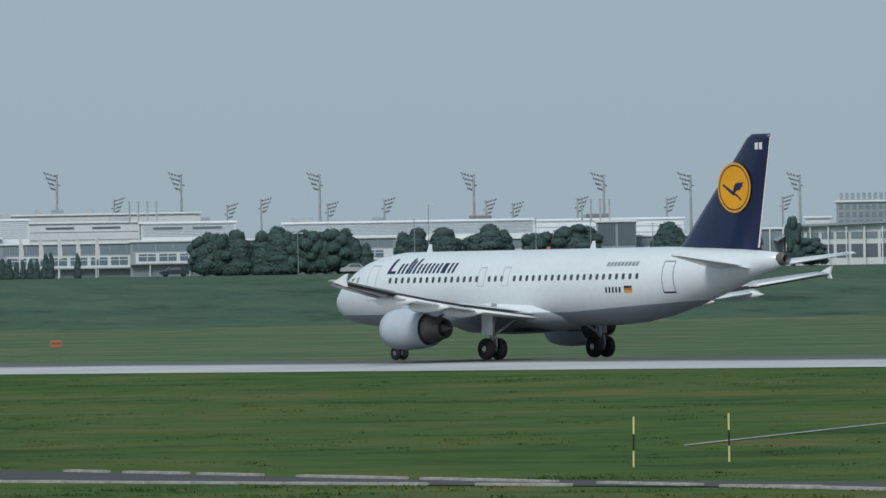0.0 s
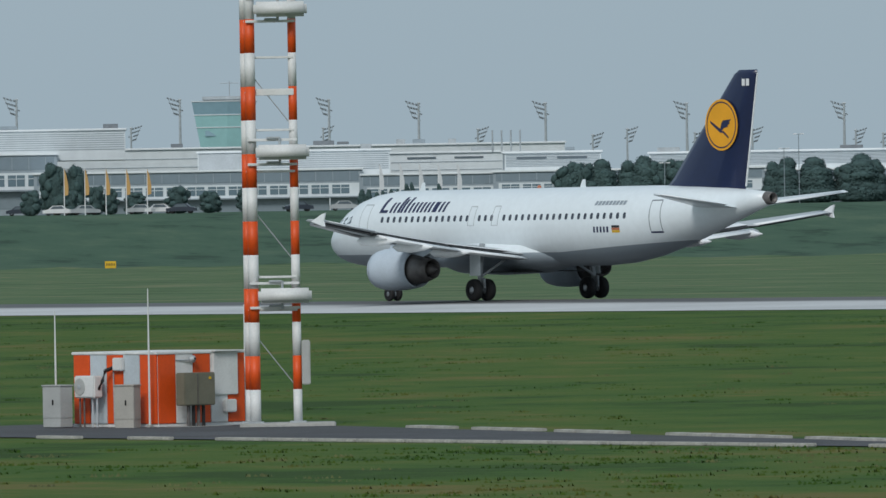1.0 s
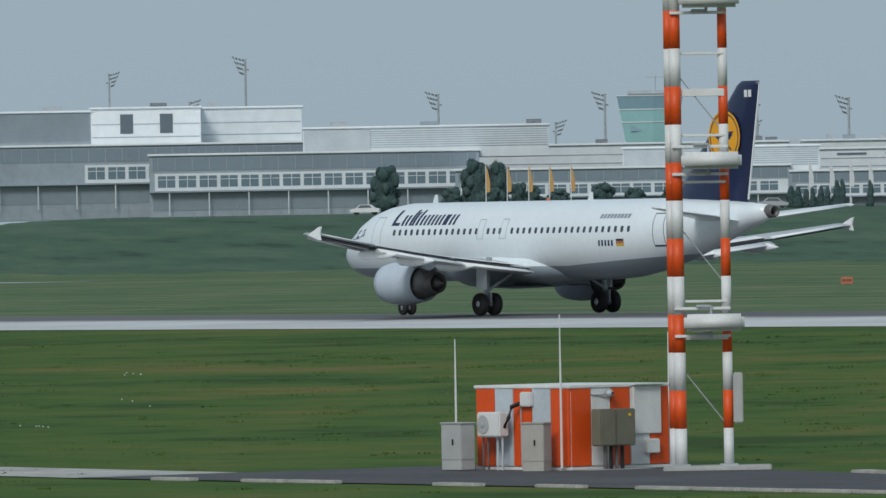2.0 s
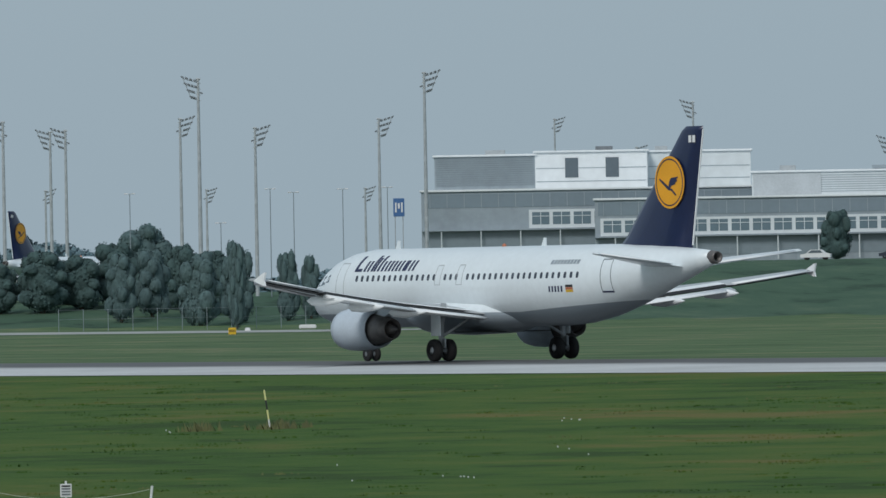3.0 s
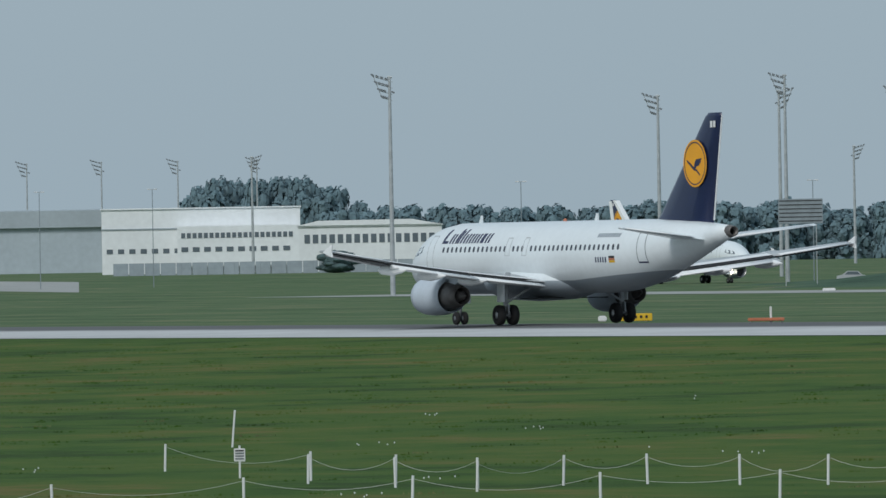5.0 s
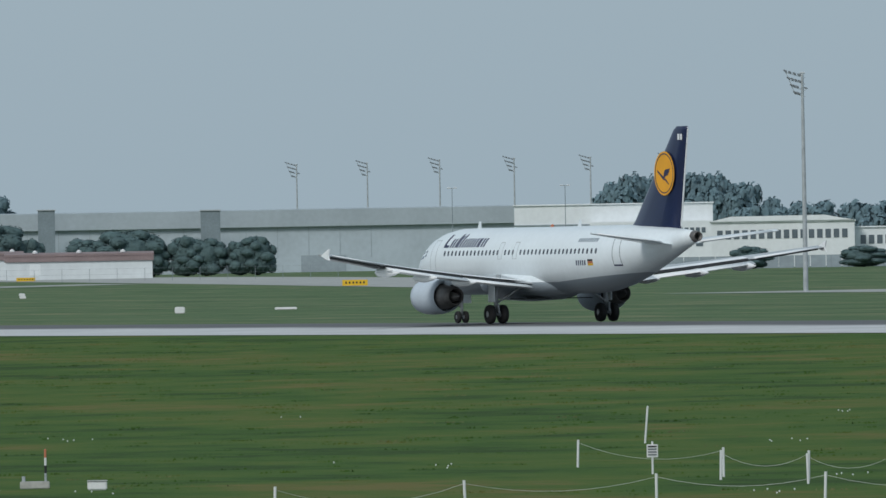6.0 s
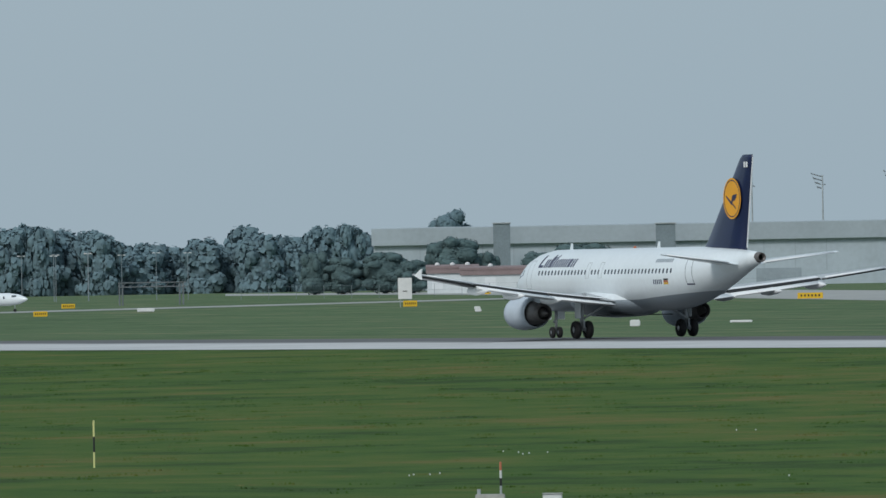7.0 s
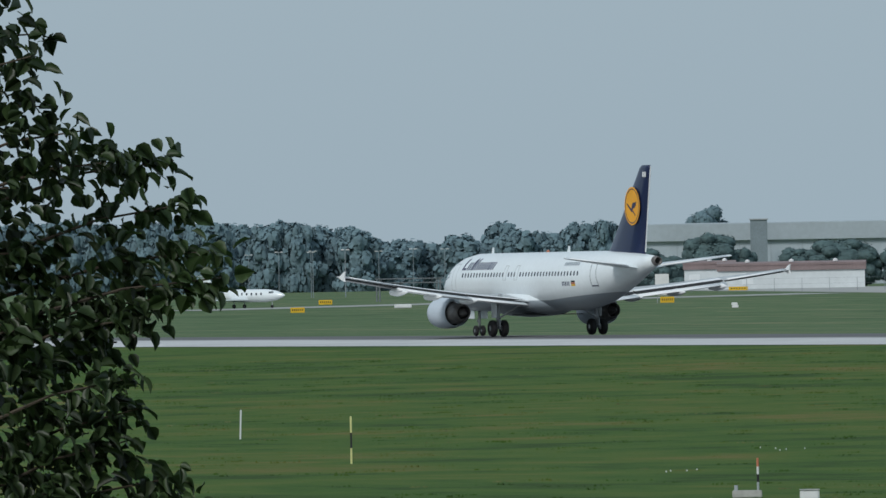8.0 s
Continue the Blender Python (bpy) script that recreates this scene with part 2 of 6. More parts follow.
def lathe(profile, sides=32, bm=None, axis="x"):
    """A turned shape from (along, radius) pairs."""
    bm = bm or bmesh.new()
    rings = []
    for s, r in profile:
        ring = []
        for k in range(sides):
            a = 2 * math.pi * k / sides
            c, d = r * math.cos(a), r * math.sin(a)
            ring.append(bm.verts.new({"x": (s, c, d), "y": (c, s, d), "z": (c, d, s)}[axis]))
        rings.append(ring)
    for a, b in zip(rings, rings[1:]):
        for k in range(sides):
            bm.faces.new((a[k], a[(k + 1) % sides], b[(k + 1) % sides], b[k]))
    return bm


def prism(outline, lo, hi, axis="z"):
    """A flat outline given thickness along an axis."""
    bm = bmesh.new()

    def put(p, h):
        return {"z": (p[0], p[1], h), "y": (p[0], h, p[1]), "x": (h, p[0], p[1])}[axis]
    a = [bm.verts.new(put(p, lo)) for p in outline]
    b = [bm.verts.new(put(p, hi)) for p in outline]
    bm.faces.new(a[::-1])
    bm.faces.new(b)
    for i in range(len(a)):
        j = (i + 1) % len(a)
        bm.faces.new((a[i], a[j], b[j], b[i]))
    return bm


# ---- ground ----
def smoothstep(a, b, v):
    u = min(1.0, max(0.0, (v - a) / (b - a)))
    return u * u * (3 - 2 * u)


def fall(a, b, v):
    return 1 - smoothstep(a, b, v)


BANK = radians(54.0)


def ground_z(x, y):
    """The lie of the land: a crowned runway, a fall towards the eye, and the bank of the terminal road."""
    a = RUNWAY_Y - y
    if a < -38:
        z = -0.8 if a < -90 else -0.45 - 0.35 * (-38 - a) / 52
    elif a <= 38:
        z = -0.45 * abs(a) / 38
    elif a < 160:
        z = -0.45 - 1.55 * (a - 38) / 122
    else:
        z = -2.0
    far = -x * math.sin(BANK) + y * math.cos(BANK)
    left = -x * math.cos(BANK) - y * math.sin(BANK)
    z += 2.2 * smoothstep(1200, 2300, math.hypot(x, y))
    bank = 6.8 * smoothstep(1335, 1440, far) * fall(72, 104, left)
    mound = 3.7 * smoothstep(1345, 1420, far) * fall(122, 158, left) * smoothstep(98, 110, left) * (1 - smoothstep(1480, 1560, far))
    return z + bank + mound


def field(name, xs, ys, material, label, category):
    bm = bmesh.new()
    grid = [[bm.verts.new((x, y, ground_z(x, y))) for x in xs] for y in ys]
    for r, q in zip(grid, grid[1:]):
        for i in range(len(xs) - 1):
            bm.faces.new((r[i], r[i + 1], q[i + 1], q[i]))
    ob = link(name, bm, material, smooth=True)
    return tagged(ob, label, category, kind="structure")


def spread(a, b, step):
    k = max(1, round((b - a) / step))
    return [a + (b - a) * i / k for i in range(k + 1)]


YS = (spread(-500, 60, 80) + spread(60, 272, 12)[1:] + [291, 310, 329, 348, 374, 400]
      + spread(400, 560, 40)[1:] + spread(560, 720, 9)[1:] + spread(720, 1300, 9)[1:] + spread(1300, 4700, 130)[1:])
XS = (spread(-4900, -2200, 150) + spread(-2200, -1250, 26)[1:] + spread(-1250, -900, 9)[1:] + spread(-900, 0, 60)[1:] + spread(0, 2500, 250)[1:])
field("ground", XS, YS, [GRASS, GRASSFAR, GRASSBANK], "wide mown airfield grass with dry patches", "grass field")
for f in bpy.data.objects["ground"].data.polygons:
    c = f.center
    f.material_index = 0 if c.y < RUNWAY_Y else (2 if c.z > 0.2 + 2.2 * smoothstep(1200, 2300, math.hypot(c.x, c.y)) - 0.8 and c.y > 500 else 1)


# ---- runway ----
def runway_material():
    m = mat("runway_concrete", (0.53, 0.535, 0.535), 0.75, 0, 0.14, 9.0, fine=0.5, bump=0.2)
    n, l = m.node_tree.nodes, m.node_tree.links
    co = n.new("ShaderNodeTexCoord")
    sep = n.new("ShaderNodeSeparateXYZ")
    l.new(co.outputs["Object"], sep.inputs[0])
    dist = n.new("ShaderNodeMath")
    dist.operation = "MULTIPLY"
    dist.inputs[1].default_value = -1.0
    l.new(sep.outputs["Y"], dist.inputs[0])
    wob = n.new("ShaderNodeTexNoise")
    wob.inputs["Scale"].default_value = 0.05
    add = n.new("ShaderNodeMath")
    add.operation = "MULTIPLY_ADD"
    add.inputs[1].default_value = 5.0
    l.new(wob.outputs["Fac"], add.inputs[0])
    l.new(dist.outputs[0], add.inputs[2])
    l.new(co.outputs["Object"], wob.inputs["Vector"])
    rng = n.new("ShaderNodeMapRange")
    rng.inputs["From Min"].default_value, rng.inputs["From Max"].default_value = 9.5, 13.5
    rng.inputs["To Min"].default_value, rng.inputs["To Max"].default_value = 0.88, 0.0
    l.new(add.outputs[0], rng.inputs["Value"])
    mix = n.new("ShaderNodeMix")
    mix.data_type = "RGBA"
    mix.inputs["B"].default_value = (0.045, 0.045, 0.048, 1)
    p = n["Principled BSDF"]
    l.new(rng.outputs["Result"], mix.inputs["Factor"])
    l.new(p.inputs["Base Color"].links[0].from_socket, mix.inputs["A"])
    l.new(mix.outputs["Result"], p.inputs["Base Color"])
    return m


bm = bmesh.new()
rows_ = []
for v in (-26, -13, 0, 15, 31):
    rows_.append([bm.verts.new((x, v, -0.45 * abs(v) / 38 + 0.03)) for x in spread(-3200, 1200, 100)])
for r, q in zip(rows_, rows_[1:]):
    for i in range(len(r) - 1):
        bm.faces.new((r[i], r[i + 1], q[i + 1], q[i]))
runway = tagged(link("runway", bm, runway_material()), "long runway of dark asphalt with a broad pale concrete side", "runway", kind="structure")
runway.location = (0, RUNWAY_Y, 0)


# ---- the airliner (local x points to the nose, y to port; the origin lies on the ground between the main wheels) ----
MAIN = 17.71
HULL = ((0.0, 3.15, 0.06, 0.06), (0.12, 3.16, 0.34, 0.34), (0.45, 3.19, 0.66, 0.66), (1.0, 3.26, 1.0, 1.02),
        (1.6, 3.36, 1.25, 1.28), (2.3, 3.50, 1.48, 1.54), (3.2, 3.64, 1.69, 1.78), (4.4, 3.76, 1.87, 1.95),
        (6.0, 3.83, 1.965, 2.06), (8.0, 3.83, 1.975, 2.07), (12.0, 3.83, 1.975, 2.07), (16.0, 3.83, 1.975, 2.07),
        (20.0, 3.83, 1.975, 2.07), (24.0, 3.83, 1.975, 2.07), (26.0, 3.89, 1.94, 2.01), (28.0, 4.04, 1.82, 1.86),
        (30.0, 4.26, 1.58, 1.61), (32.0, 4.51, 1.27, 1.30), (34.0, 4.76, 0.92, 0.95), (36.0, 4.99, 0.56, 0.57),
        (37.2, 5.11, 0.34, 0.34))


def hull_at(s):
    for a, b in zip(HULL, HULL[1:]):
        if a[0] <= s <= b[0]:
            u = (s - a[0]) / (b[0] - a[0])
            return [p + (q - p) * u for p, q in zip(a[1:], b[1:])]
    return HULL[-1][1:]


def side_y(s, z):
    """Half width of the hull at station s and height z."""
    zc, w, h = hull_at(s)
    k = max(0.0, 1 - ((z - zc) / h) ** 2)
    return w * math.sqrt(k)


def hull_mesh():
    bm = bmesh.new()
    sides = 56
    stations = []
    for a, b in zip(HULL, HULL[1:]):
        k = 2 if b[0] - a[0] > 1.5 else 1
        stations += [a[0] + (b[0] - a[0]) * i / k for i in range(k)]
    stations.append(HULL[-1][0])
    rings = []
    for s in stations:
        zc, w, h = hull_at(s)
        rings.append([bm.verts.new((MAIN - s, w * math.cos(2 * math.pi * k / sides), zc + h * math.sin(2 * math.pi * k / sides)))
                      for k in range(sides)])
    for a, b in zip(rings, rings[1:]):
        for k in range(sides):
            bm.faces.new((a[k], a[(k + 1) % sides], b[(k + 1) % sides], b[k]))
    bm.faces.new(rings[0])
    bm.faces.new(rings[-1][::-1])
    return bm


def skin_patch(outline, lift=0.012, side=1):
    """A flat outline in (station, height) laid on the hull's side."""
    bm = bmesh.new()
    top = [bm.verts.new((MAIN - s, side * (side_y(s, z) + lift), z)) for s, z in outline]
    low = [bm.verts.new((MAIN - s, side * (side_y(s, z) - 0.03), z)) for s, z in outline]
    bm.faces.new(top)
    bm.faces.new(low[::-1])
    for i in range(len(top)):
        j = (i + 1) % len(top)
        bm.faces.new((top[i], top[j], low[j], low[i]))
    return bm


def skin_strip(s0, s1, z0, z1, lean, side=1, rows=6):
    """A painted stroke that bends round the hull, leaning aft as it rises."""
    bm = bmesh.new()
    rings = []
    for k in range(rows + 1):
        z = z0 + (z1 - z0) * k / rows
        d = lean * (z - z0)
        rings.append([bm.verts.new((MAIN - s - d, side * (side_y(s + d, z) + q), z + q * 0.5)) for s, q in ((s0, 0.015), (s1, 0.015), (s1, -0.03), (s0, -0.03))])
    for a, b in zip(rings, rings[1:]):
        for k in range(4):
            bm.faces.new((a[k], a[(k + 1) % 4], b[(k + 1) % 4], b[k]))
    bm.faces.new(rings[0])
    bm.faces.new(rings[-1])
    return bm


def wing_mesh(sections, bm=None):
    """A lofted wing; a section is span y, leading station, trailing station, height, thickness."""
    bm = bm or bmesh.new()
    shape = ((0, 0.0), (0.03, 0.32), (0.12, 0.75), (0.35, 1.0), (0.65, 0.68), (1.0, 0.10),
             (1.0, -0.05), (0.65, -0.30), (0.35, -0.55), (0.12, -0.45), (0.03, -0.22))
    rings = [[bm.verts.new((MAIN - (le + (te - le) * u), y, z + th * v - 0.03 * (te - le) * u)) for u, v in shape]
             for y, le, te, z, th in sections]
    n = len(shape)
    for a, b in zip(rings, rings[1:]):
        for k in range(n):
            bm.faces.new((a[k], a[(k + 1) % n], b[(k + 1) % n], b[k]))
    bm.faces.new(rings[0][::-1])
    bm.faces.new(rings[-1])
    return bm


def lead(y):
    return 11.3 + 0.52 * y


def trail(y):
    return 18.9 if y < 6.4 else 18.9 + (y - 6.4) * 2.7 / 10.5


def wing_z(y):
    return 2.62 + (y - 1.9) * 0.083 + 0.0022 * (y - 1.9) ** 2


def wheel_mesh(radius, width):
    r, w = radius, width / 2
    return lathe(((-w, r * 0.35), (-w, r * 0.8), (-w * 0.75, r * 0.95), (-w * 0.3, r), (w * 0.3, r), (w * 0.75, r * 0.95),
                  (w, r * 0.8), (w, r * 0.35)), 24, axis="y")


def rim_mesh(radius, width):
    r, w = radius, width / 2 * 0.92
    return lathe(((-w, 0.01), (-w, r * 0.22), (-w * 0.8, r * 0.45), (w * 0.8, r * 0.45), (w, r * 0.22), (w, 0.01)), 16, axis="y")


def wheel(plane, x, y, radius, width):
    tyre = part("wheel", wheel_mesh(radius, width), TYRE, plane, "black rubber tyre", True)
    tyre.location = (x, y, radius)
    part("rim", rim_mesh(radius, width), STEEL, tyre)
    return tyre


# letter-like strokes of the title, slanted: (start, width, height, with a bar at half height)
STROKES = ((0.0, 0.17, 0.80), (0.17, 0.34, 0.15), (0.66, 0.13, 0.54), (0.92, 0.13, 0.54), (1.20, 0.15, 0.82), (1.40, 0.14, 0.70),
           (1.66, 0.14, 0.80), (1.95, 0.13, 0.52), (2.22, 0.13, 0.54), (2.48, 0.13, 0.54), (2.74, 0.13, 0.54), (3.00, 0.13, 0.52),
           (3.26, 0.13, 0.54), (3.54, 0.28, 0.54), (3.98, 0.13, 0.54), (4.26, 0.13, 0.54))


def emblem(plane, side, s, z, r, y0):
    """Yellow roundel with a thin navy ring and a bird shape, on one face of the fin."""
    def disc(rad, y, hole=0.0):
        bm = bmesh.new()
        if hole:
            ring = [[bm.verts.new((MAIN - s + q * math.cos(a), y, z + q * math.sin(a))) for a in
                     (2 * math.pi * k / 48 for k in range(48))] for q in (rad, hole)]
            for k in range(48):
                bm.faces.new((ring[0][k], ring[0][(k + 1) % 48], ring[1][(k + 1) % 48], ring[1][k]))
        else:
            bm.faces.new([bm.verts.new((MAIN - s + rad * math.cos(a), y, z + rad * math.sin(a))) for a in
                          (2 * math.pi * k / 48 for k in range(48))])
        return bm
    d = part("emblem", disc(r, side * y0), YELLOW, plane, "golden yellow round emblem with a flying bird shape")
    part("emblem_ring", disc(r * 0.91, side * (y0 + 0.012), r * 0.86), TITLE, d)
    bird = (((0.74, 0.20), (0.70, 0.12), (0.36, -0.10), (0.10, -0.27), (-0.10, -0.30), (-0.02, -0.17), (0.30, 0.00), (0.68, 0.20)),
            ((0.08, -0.14), (0.00, 0.10), (-0.12, 0.22), (-0.64, 0.26), (-0.50, 0.14), (-0.58, 0.10), (-0.40, 0.02), (-0.44, -0.04), (-0.14, -0.10), (-0.06, -0.20)),
            ((-0.04, -0.22), (-0.12, -0.30), (-0.44, -0.52), (-0.48, -0.46), (-0.16, -0.22)))
    for k, o in enumerate(bird):
        bm = bmesh.new()
        bm.faces.new([bm.verts.new((MAIN - s + u * r * 0.95, side * (y0 + 0.012), z + (v - 0.04) * r * 0.95)) for u, v in o])
        part("bird_shape", bm, TITLE, d)


def airliner(label, m, detail=True):
    plane = thing("airliner", m, label, "airplane")
    part("fuselage", hull_mesh(), HULLPAINT, plane, "glossy white hull with a grey belly", True)
    # wing box fairing under the hull
    bm = lathe(((MAIN - 21.8, 0.05), (MAIN - 20.6, 0.75), (MAIN - 18.5, 1.15), (MAIN - 15, 1.25), (MAIN - 12, 1.15), (MAIN - 10.2, 0.7), (MAIN - 9.2, 0.05)), 28)
    for v in bm.verts:
        v.co.y *= 1.75
        v.co.z = 2.42 + v.co.z * 0.88
    part("belly_fairing", bm, HULLPAINT, plane, "white and grey wing root fairing", True)
    for side in (1, -1):
        name = "wing"
        secs = [(side * y, lead(y), trail(y) - (0.9 if 2.2 < y < 12.6 else 0.0) * (1.0 if y < 9 else 0.75), wing_z(y), 0.42 if y < 3 else 0.30 - 0.012 * y)
                for y in (0.8, 1.9, 3.6, 6.4, 9.0, 12.5)]
        secs += [(side * y, lead(y), trail(y), wing_z(y), 0.30 - 0.012 * y) for y in (12.7, 15.0, 16.6, 17.0)]
        w = part(name, wing_mesh(secs), WINGGREY, plane, "light grey swept wing", True)
        def rear(y):
            return wing_z(y) - 0.03 * (trail(y) - lead(y))
        for y0, y1, ch in ((2.3, 6.3, 1.35), (6.5, 12.5, 1.1)):
            ys = (y0, (y0 + y1) / 2, y1)
            fl = wing_mesh([(side * y, trail(y) - 0.40, trail(y) - 0.40 + ch * (1.0 if y < 9 else 0.8), rear(y) - 0.25, 0.17) for y in ys])
            part("flap", fl, FLAPWHITE, w, "white lowered flap", True)
            # solid dark strip in place of the slot's shade
            gap = wing_mesh([(side * y, trail(y) - 1.15, trail(y) - 0.30, rear(y) - 0.02, 0.17) for y in ys])
            part("flap_slot_shade", gap, DARK, w, "dark strip for the shade in the flap slot")
            spo = wing_mesh([(side * y, trail(y) - 1.6, trail(y) - 0.55, rear(y) + 0.17 - 0.004 * y, 0.075) for y in ys])
            part("spoiler", spo, FLAPWHITE, w, "pale spoiler panel")
        ys = (12.8, 14.6, 16.7)
        part("aileron", wing_mesh([(side * y, trail(y) - 0.5, trail(y) + 0.05, rear(y) + 0.06, 0.075) for y in ys]), FLAPWHITE, w, "white aileron", True)
        # dark strip painted as shade under the aileron
        part("aileron_slot_shade", wing_mesh([(side * y, trail(y) - 0.9, trail(y) - 0.2, rear(y) - 0.06, 0.10) for y in ys]), DARK, w)
        slat = wing_mesh([(side * y, lead(y) - 0.28, lead(y) + 0.28, wing_z(y) - 0.10, 0.12) for y in (3.0, 5.0, 8.0, 12.0, 16.3)])
        part("slat", slat, STEEL, w, "bare metal slat", True)
        for y in (6.3, 9.3, 12.2):
            fair = lathe(((0, 0.02), (-0.5, 0.20), (-1.6, 0.26), (-2.7, 0.17), (-3.5, 0.02)), 10)
            for v in fair.verts:
                v.co.z *= 1.2
                v.co = v.co + Vector((MAIN - trail(y) + 2.3, side * y, wing_z(y) - 0.45))
            part("flap_track_fairing", fair, FLAPWHITE, w, smooth=True)
        t = trail(17.0)
        wz = wing_z(17) - 0.05
        fence = prism(((MAIN - t + 1.0, wz), (MAIN - t + 0.05, wz + 0.38), (MAIN - t - 0.2, wz + 0.43),
                       (MAIN - t - 0.04, wz), (MAIN - t - 0.14, wz - 0.27), (MAIN - t + 0.06, wz - 0.25)), side * 17.0 - 0.04, side * 17.0 + 0.04, "y")
        part("wingtip_fence", fence, FLAPWHITE, w, "white wingtip fence")
        # engine
        ey, ez = side * 5.75, 1.72
        cowl = lathe(((MAIN - 11.75, 0.86), (MAIN - 11.62, 0.93), (MAIN - 11.7, 1.0), (MAIN - 12.2, 1.09), (MAIN - 12.9, 1.12),
                      (MAIN - 13.9, 1.09), (MAIN - 14.85, 0.96), (MAIN - 14.87, 0.92), (MAIN - 13.6, 0.97)), 36)
        core = lathe(((MAIN - 13.4, 0.80), (MAIN - 14.7, 0.80), (MAIN - 15.4, 0.70), (MAIN - 16.1, 0.53), (MAIN - 16.11, 0.48), (MAIN - 15.2, 0.48)), 28)
        plug = lathe(((MAIN - 15.3, 0.40), (MAIN - 16.05, 0.28), (MAIN - 16.6, 0.02)), 18)
        duct = lathe(((MAIN - 13.62, 0.0), (MAIN - 13.6, 0.98)), 28)
        fan = lathe(((MAIN - 12.4, 0.0), (MAIN - 12.4, 0.9)), 28)
        lip = lathe(((MAIN - 11.82, 0.84), (MAIN - 11.60, 0.90), (MAIN - 11.60, 0.95), (MAIN - 11.85, 1.03)), 36)
        for b in (cowl, core, plug, duct, fan, lip):
            bmesh.ops.translate(b, vec=(0, ey, ez), verts=b.verts)
        eng = part("engine", cowl, ENGINE, plane, "grey-blue engine cowling", True)
        part("core_nozzle", core, HOT, eng, "burnt metal core nozzle", True)
        part("exhaust_plug", plug, HOT, eng, smooth=True)
        part("fan_duct", duct, DARK, eng, "dark fan duct")
        part("fan_disc", fan, DARK, eng)
        part("inlet_lip", lip, STEEL, eng, "polished inlet lip", True)
        pyl = prism(((MAIN - 12.3, ez + 0.95), (MAIN - 12.9, ez + 1.32), (MAIN - 15.6, ez + 1.28), (MAIN - 16.4, ez + 0.95), (MAIN - 15.0, ez + 0.45)),
                    ey - 0.17, ey + 0.17, "y")
        part("pylon", pyl, ENGINE, eng)
        # tailplane
        tp = wing_mesh([(side * y, 32.0 + 0.62 * y - 0.35, 35.25 + 0.13 * y, 4.68 + 0.115 * y, 0.17 - 0.012 * y) for y in (0.3, 1.0, 3.0, 5.0, 6.1, 6.23)])
        tpo = part("tailplane", tp, WHITE, plane, "white tailplane", True)
        part("elevator", wing_mesh([(side * y, 34.4 + 0.20 * y, 35.32 + 0.13 * y, 4.68 + 0.115 * y, 0.075) for y in (1.3, 3.0, 5.9)]), FLAPWHITE, tpo, smooth=True)
        # main gear
        gy = side * 3.795
        strut = part("main_gear_strut", tube(((0.15, gy * 0.93, 3.0), (0.05, gy, 1.5), (0, gy, 0.6)), (0.16, 0.15, 0.11), 14), STRUT, plane, "grey main gear strut", True)
        part("drag_brace", tube(((0.0, gy, 1.25), (0, gy * 0.45, 2.4)), 0.07, 8), STRUT, strut)
        part("axle", tube(((0, gy - 0.5, 0.58), (0, gy + 0.5, 0.58)), 0.08, 10), STRUT, strut)
        part("torque_link", box((0.30, 0.10, 0.55), (-0.24, gy, 0.95), 0.03), STRUT, strut)
        part("gear_door", box((0.9, 0.05, 1.35), (0.18, gy + side * 0.22, 2.0), 0.02), WHITE, strut)
        for k in (-0.43, 0.43):
            wheel(plane, 0, gy + k, 0.584, 0.42)
    # dark wheel bay
    part("wheel_bay", box((2.2, 4.6, 0.06), (0, 0, 1.50), 0.02), DARK, plane, "dark open wheel bay")
    # nose gear
    ng = MAIN - 5.07
    s = part("nose_gear_strut", tube(((ng - 0.1, 0, 2.2), (ng, 0, 0.4)), (0.12, 0.08), 12), STRUT, plane, "grey nose gear strut", True)
    for k in (-0.5, 0.5):
        part("nose_gear_door", box((1.4, 0.04, 0.62), (ng + 0.35, k, 1.55), 0.02), WHITE, s)
    part("taxi_lamp", lathe(((0, 0.0), (0.1, 0.11), (0.12, 0.10)), 12), STEEL, s).location = (ng + 0.12, 0, 1.1)
    for k in (-0.26, 0.26):
        wheel(plane, ng, k, 0.38, 0.24)
    # fin
    fin = bmesh.new()
    shape = ((0, 0.0), (0.08, 0.55), (0.3, 1.0), (0.65, 0.8), (1.0, 0.08))
    rings = []
    for z, le, te, th in ((5.2, 27.9, 35.35, 0.34), (5.75, 28.75, 35.3, 0.32), (6.2, 29.35, 35.42, 0.30), (11.55, 34.55, 36.42, 0.13), (11.76, 34.95, 36.45, 0.08)):
        rings.append([fin.verts.new((MAIN - (le + (te - le) * u), th * v, z)) for u, v in shape]
                     + [fin.verts.new((MAIN - (le + (te - le) * u), -th * v, z)) for u, v in shape[:0:-1]])
    n = len(rings[0])
    for a, b in zip(rings, rings[1:]):
        for k in range(n):
            fin.faces.new((a[k], a[(k + 1) % n], b[(k + 1) % n], b[k]))
    fin.faces.new(rings[-1])
    part("fin", fin, NAVY, plane, "navy blue tail fin", True)
    edge = prism(((MAIN - 35.33, 5.75), (MAIN - 36.43, 11.6), (MAIN - 36.49, 11.6), (MAIN - 35.40, 5.75)), -0.035, 0.035, "y")
    part("rudder_edge", edge, FLAPWHITE, plane, "pale rudder trailing edge")
    for side in (1, -1):
        emblem(plane, side, 33.75, 8.95, 1.33, 0.268)
        for k in (0, 0.34):
            part("fin_marking", box((0.24, 0.02, 0.36), (MAIN - 35.45 - k, side * 0.135, 11.12), 0.0), SIGNWHITE, plane, "white painted bar")
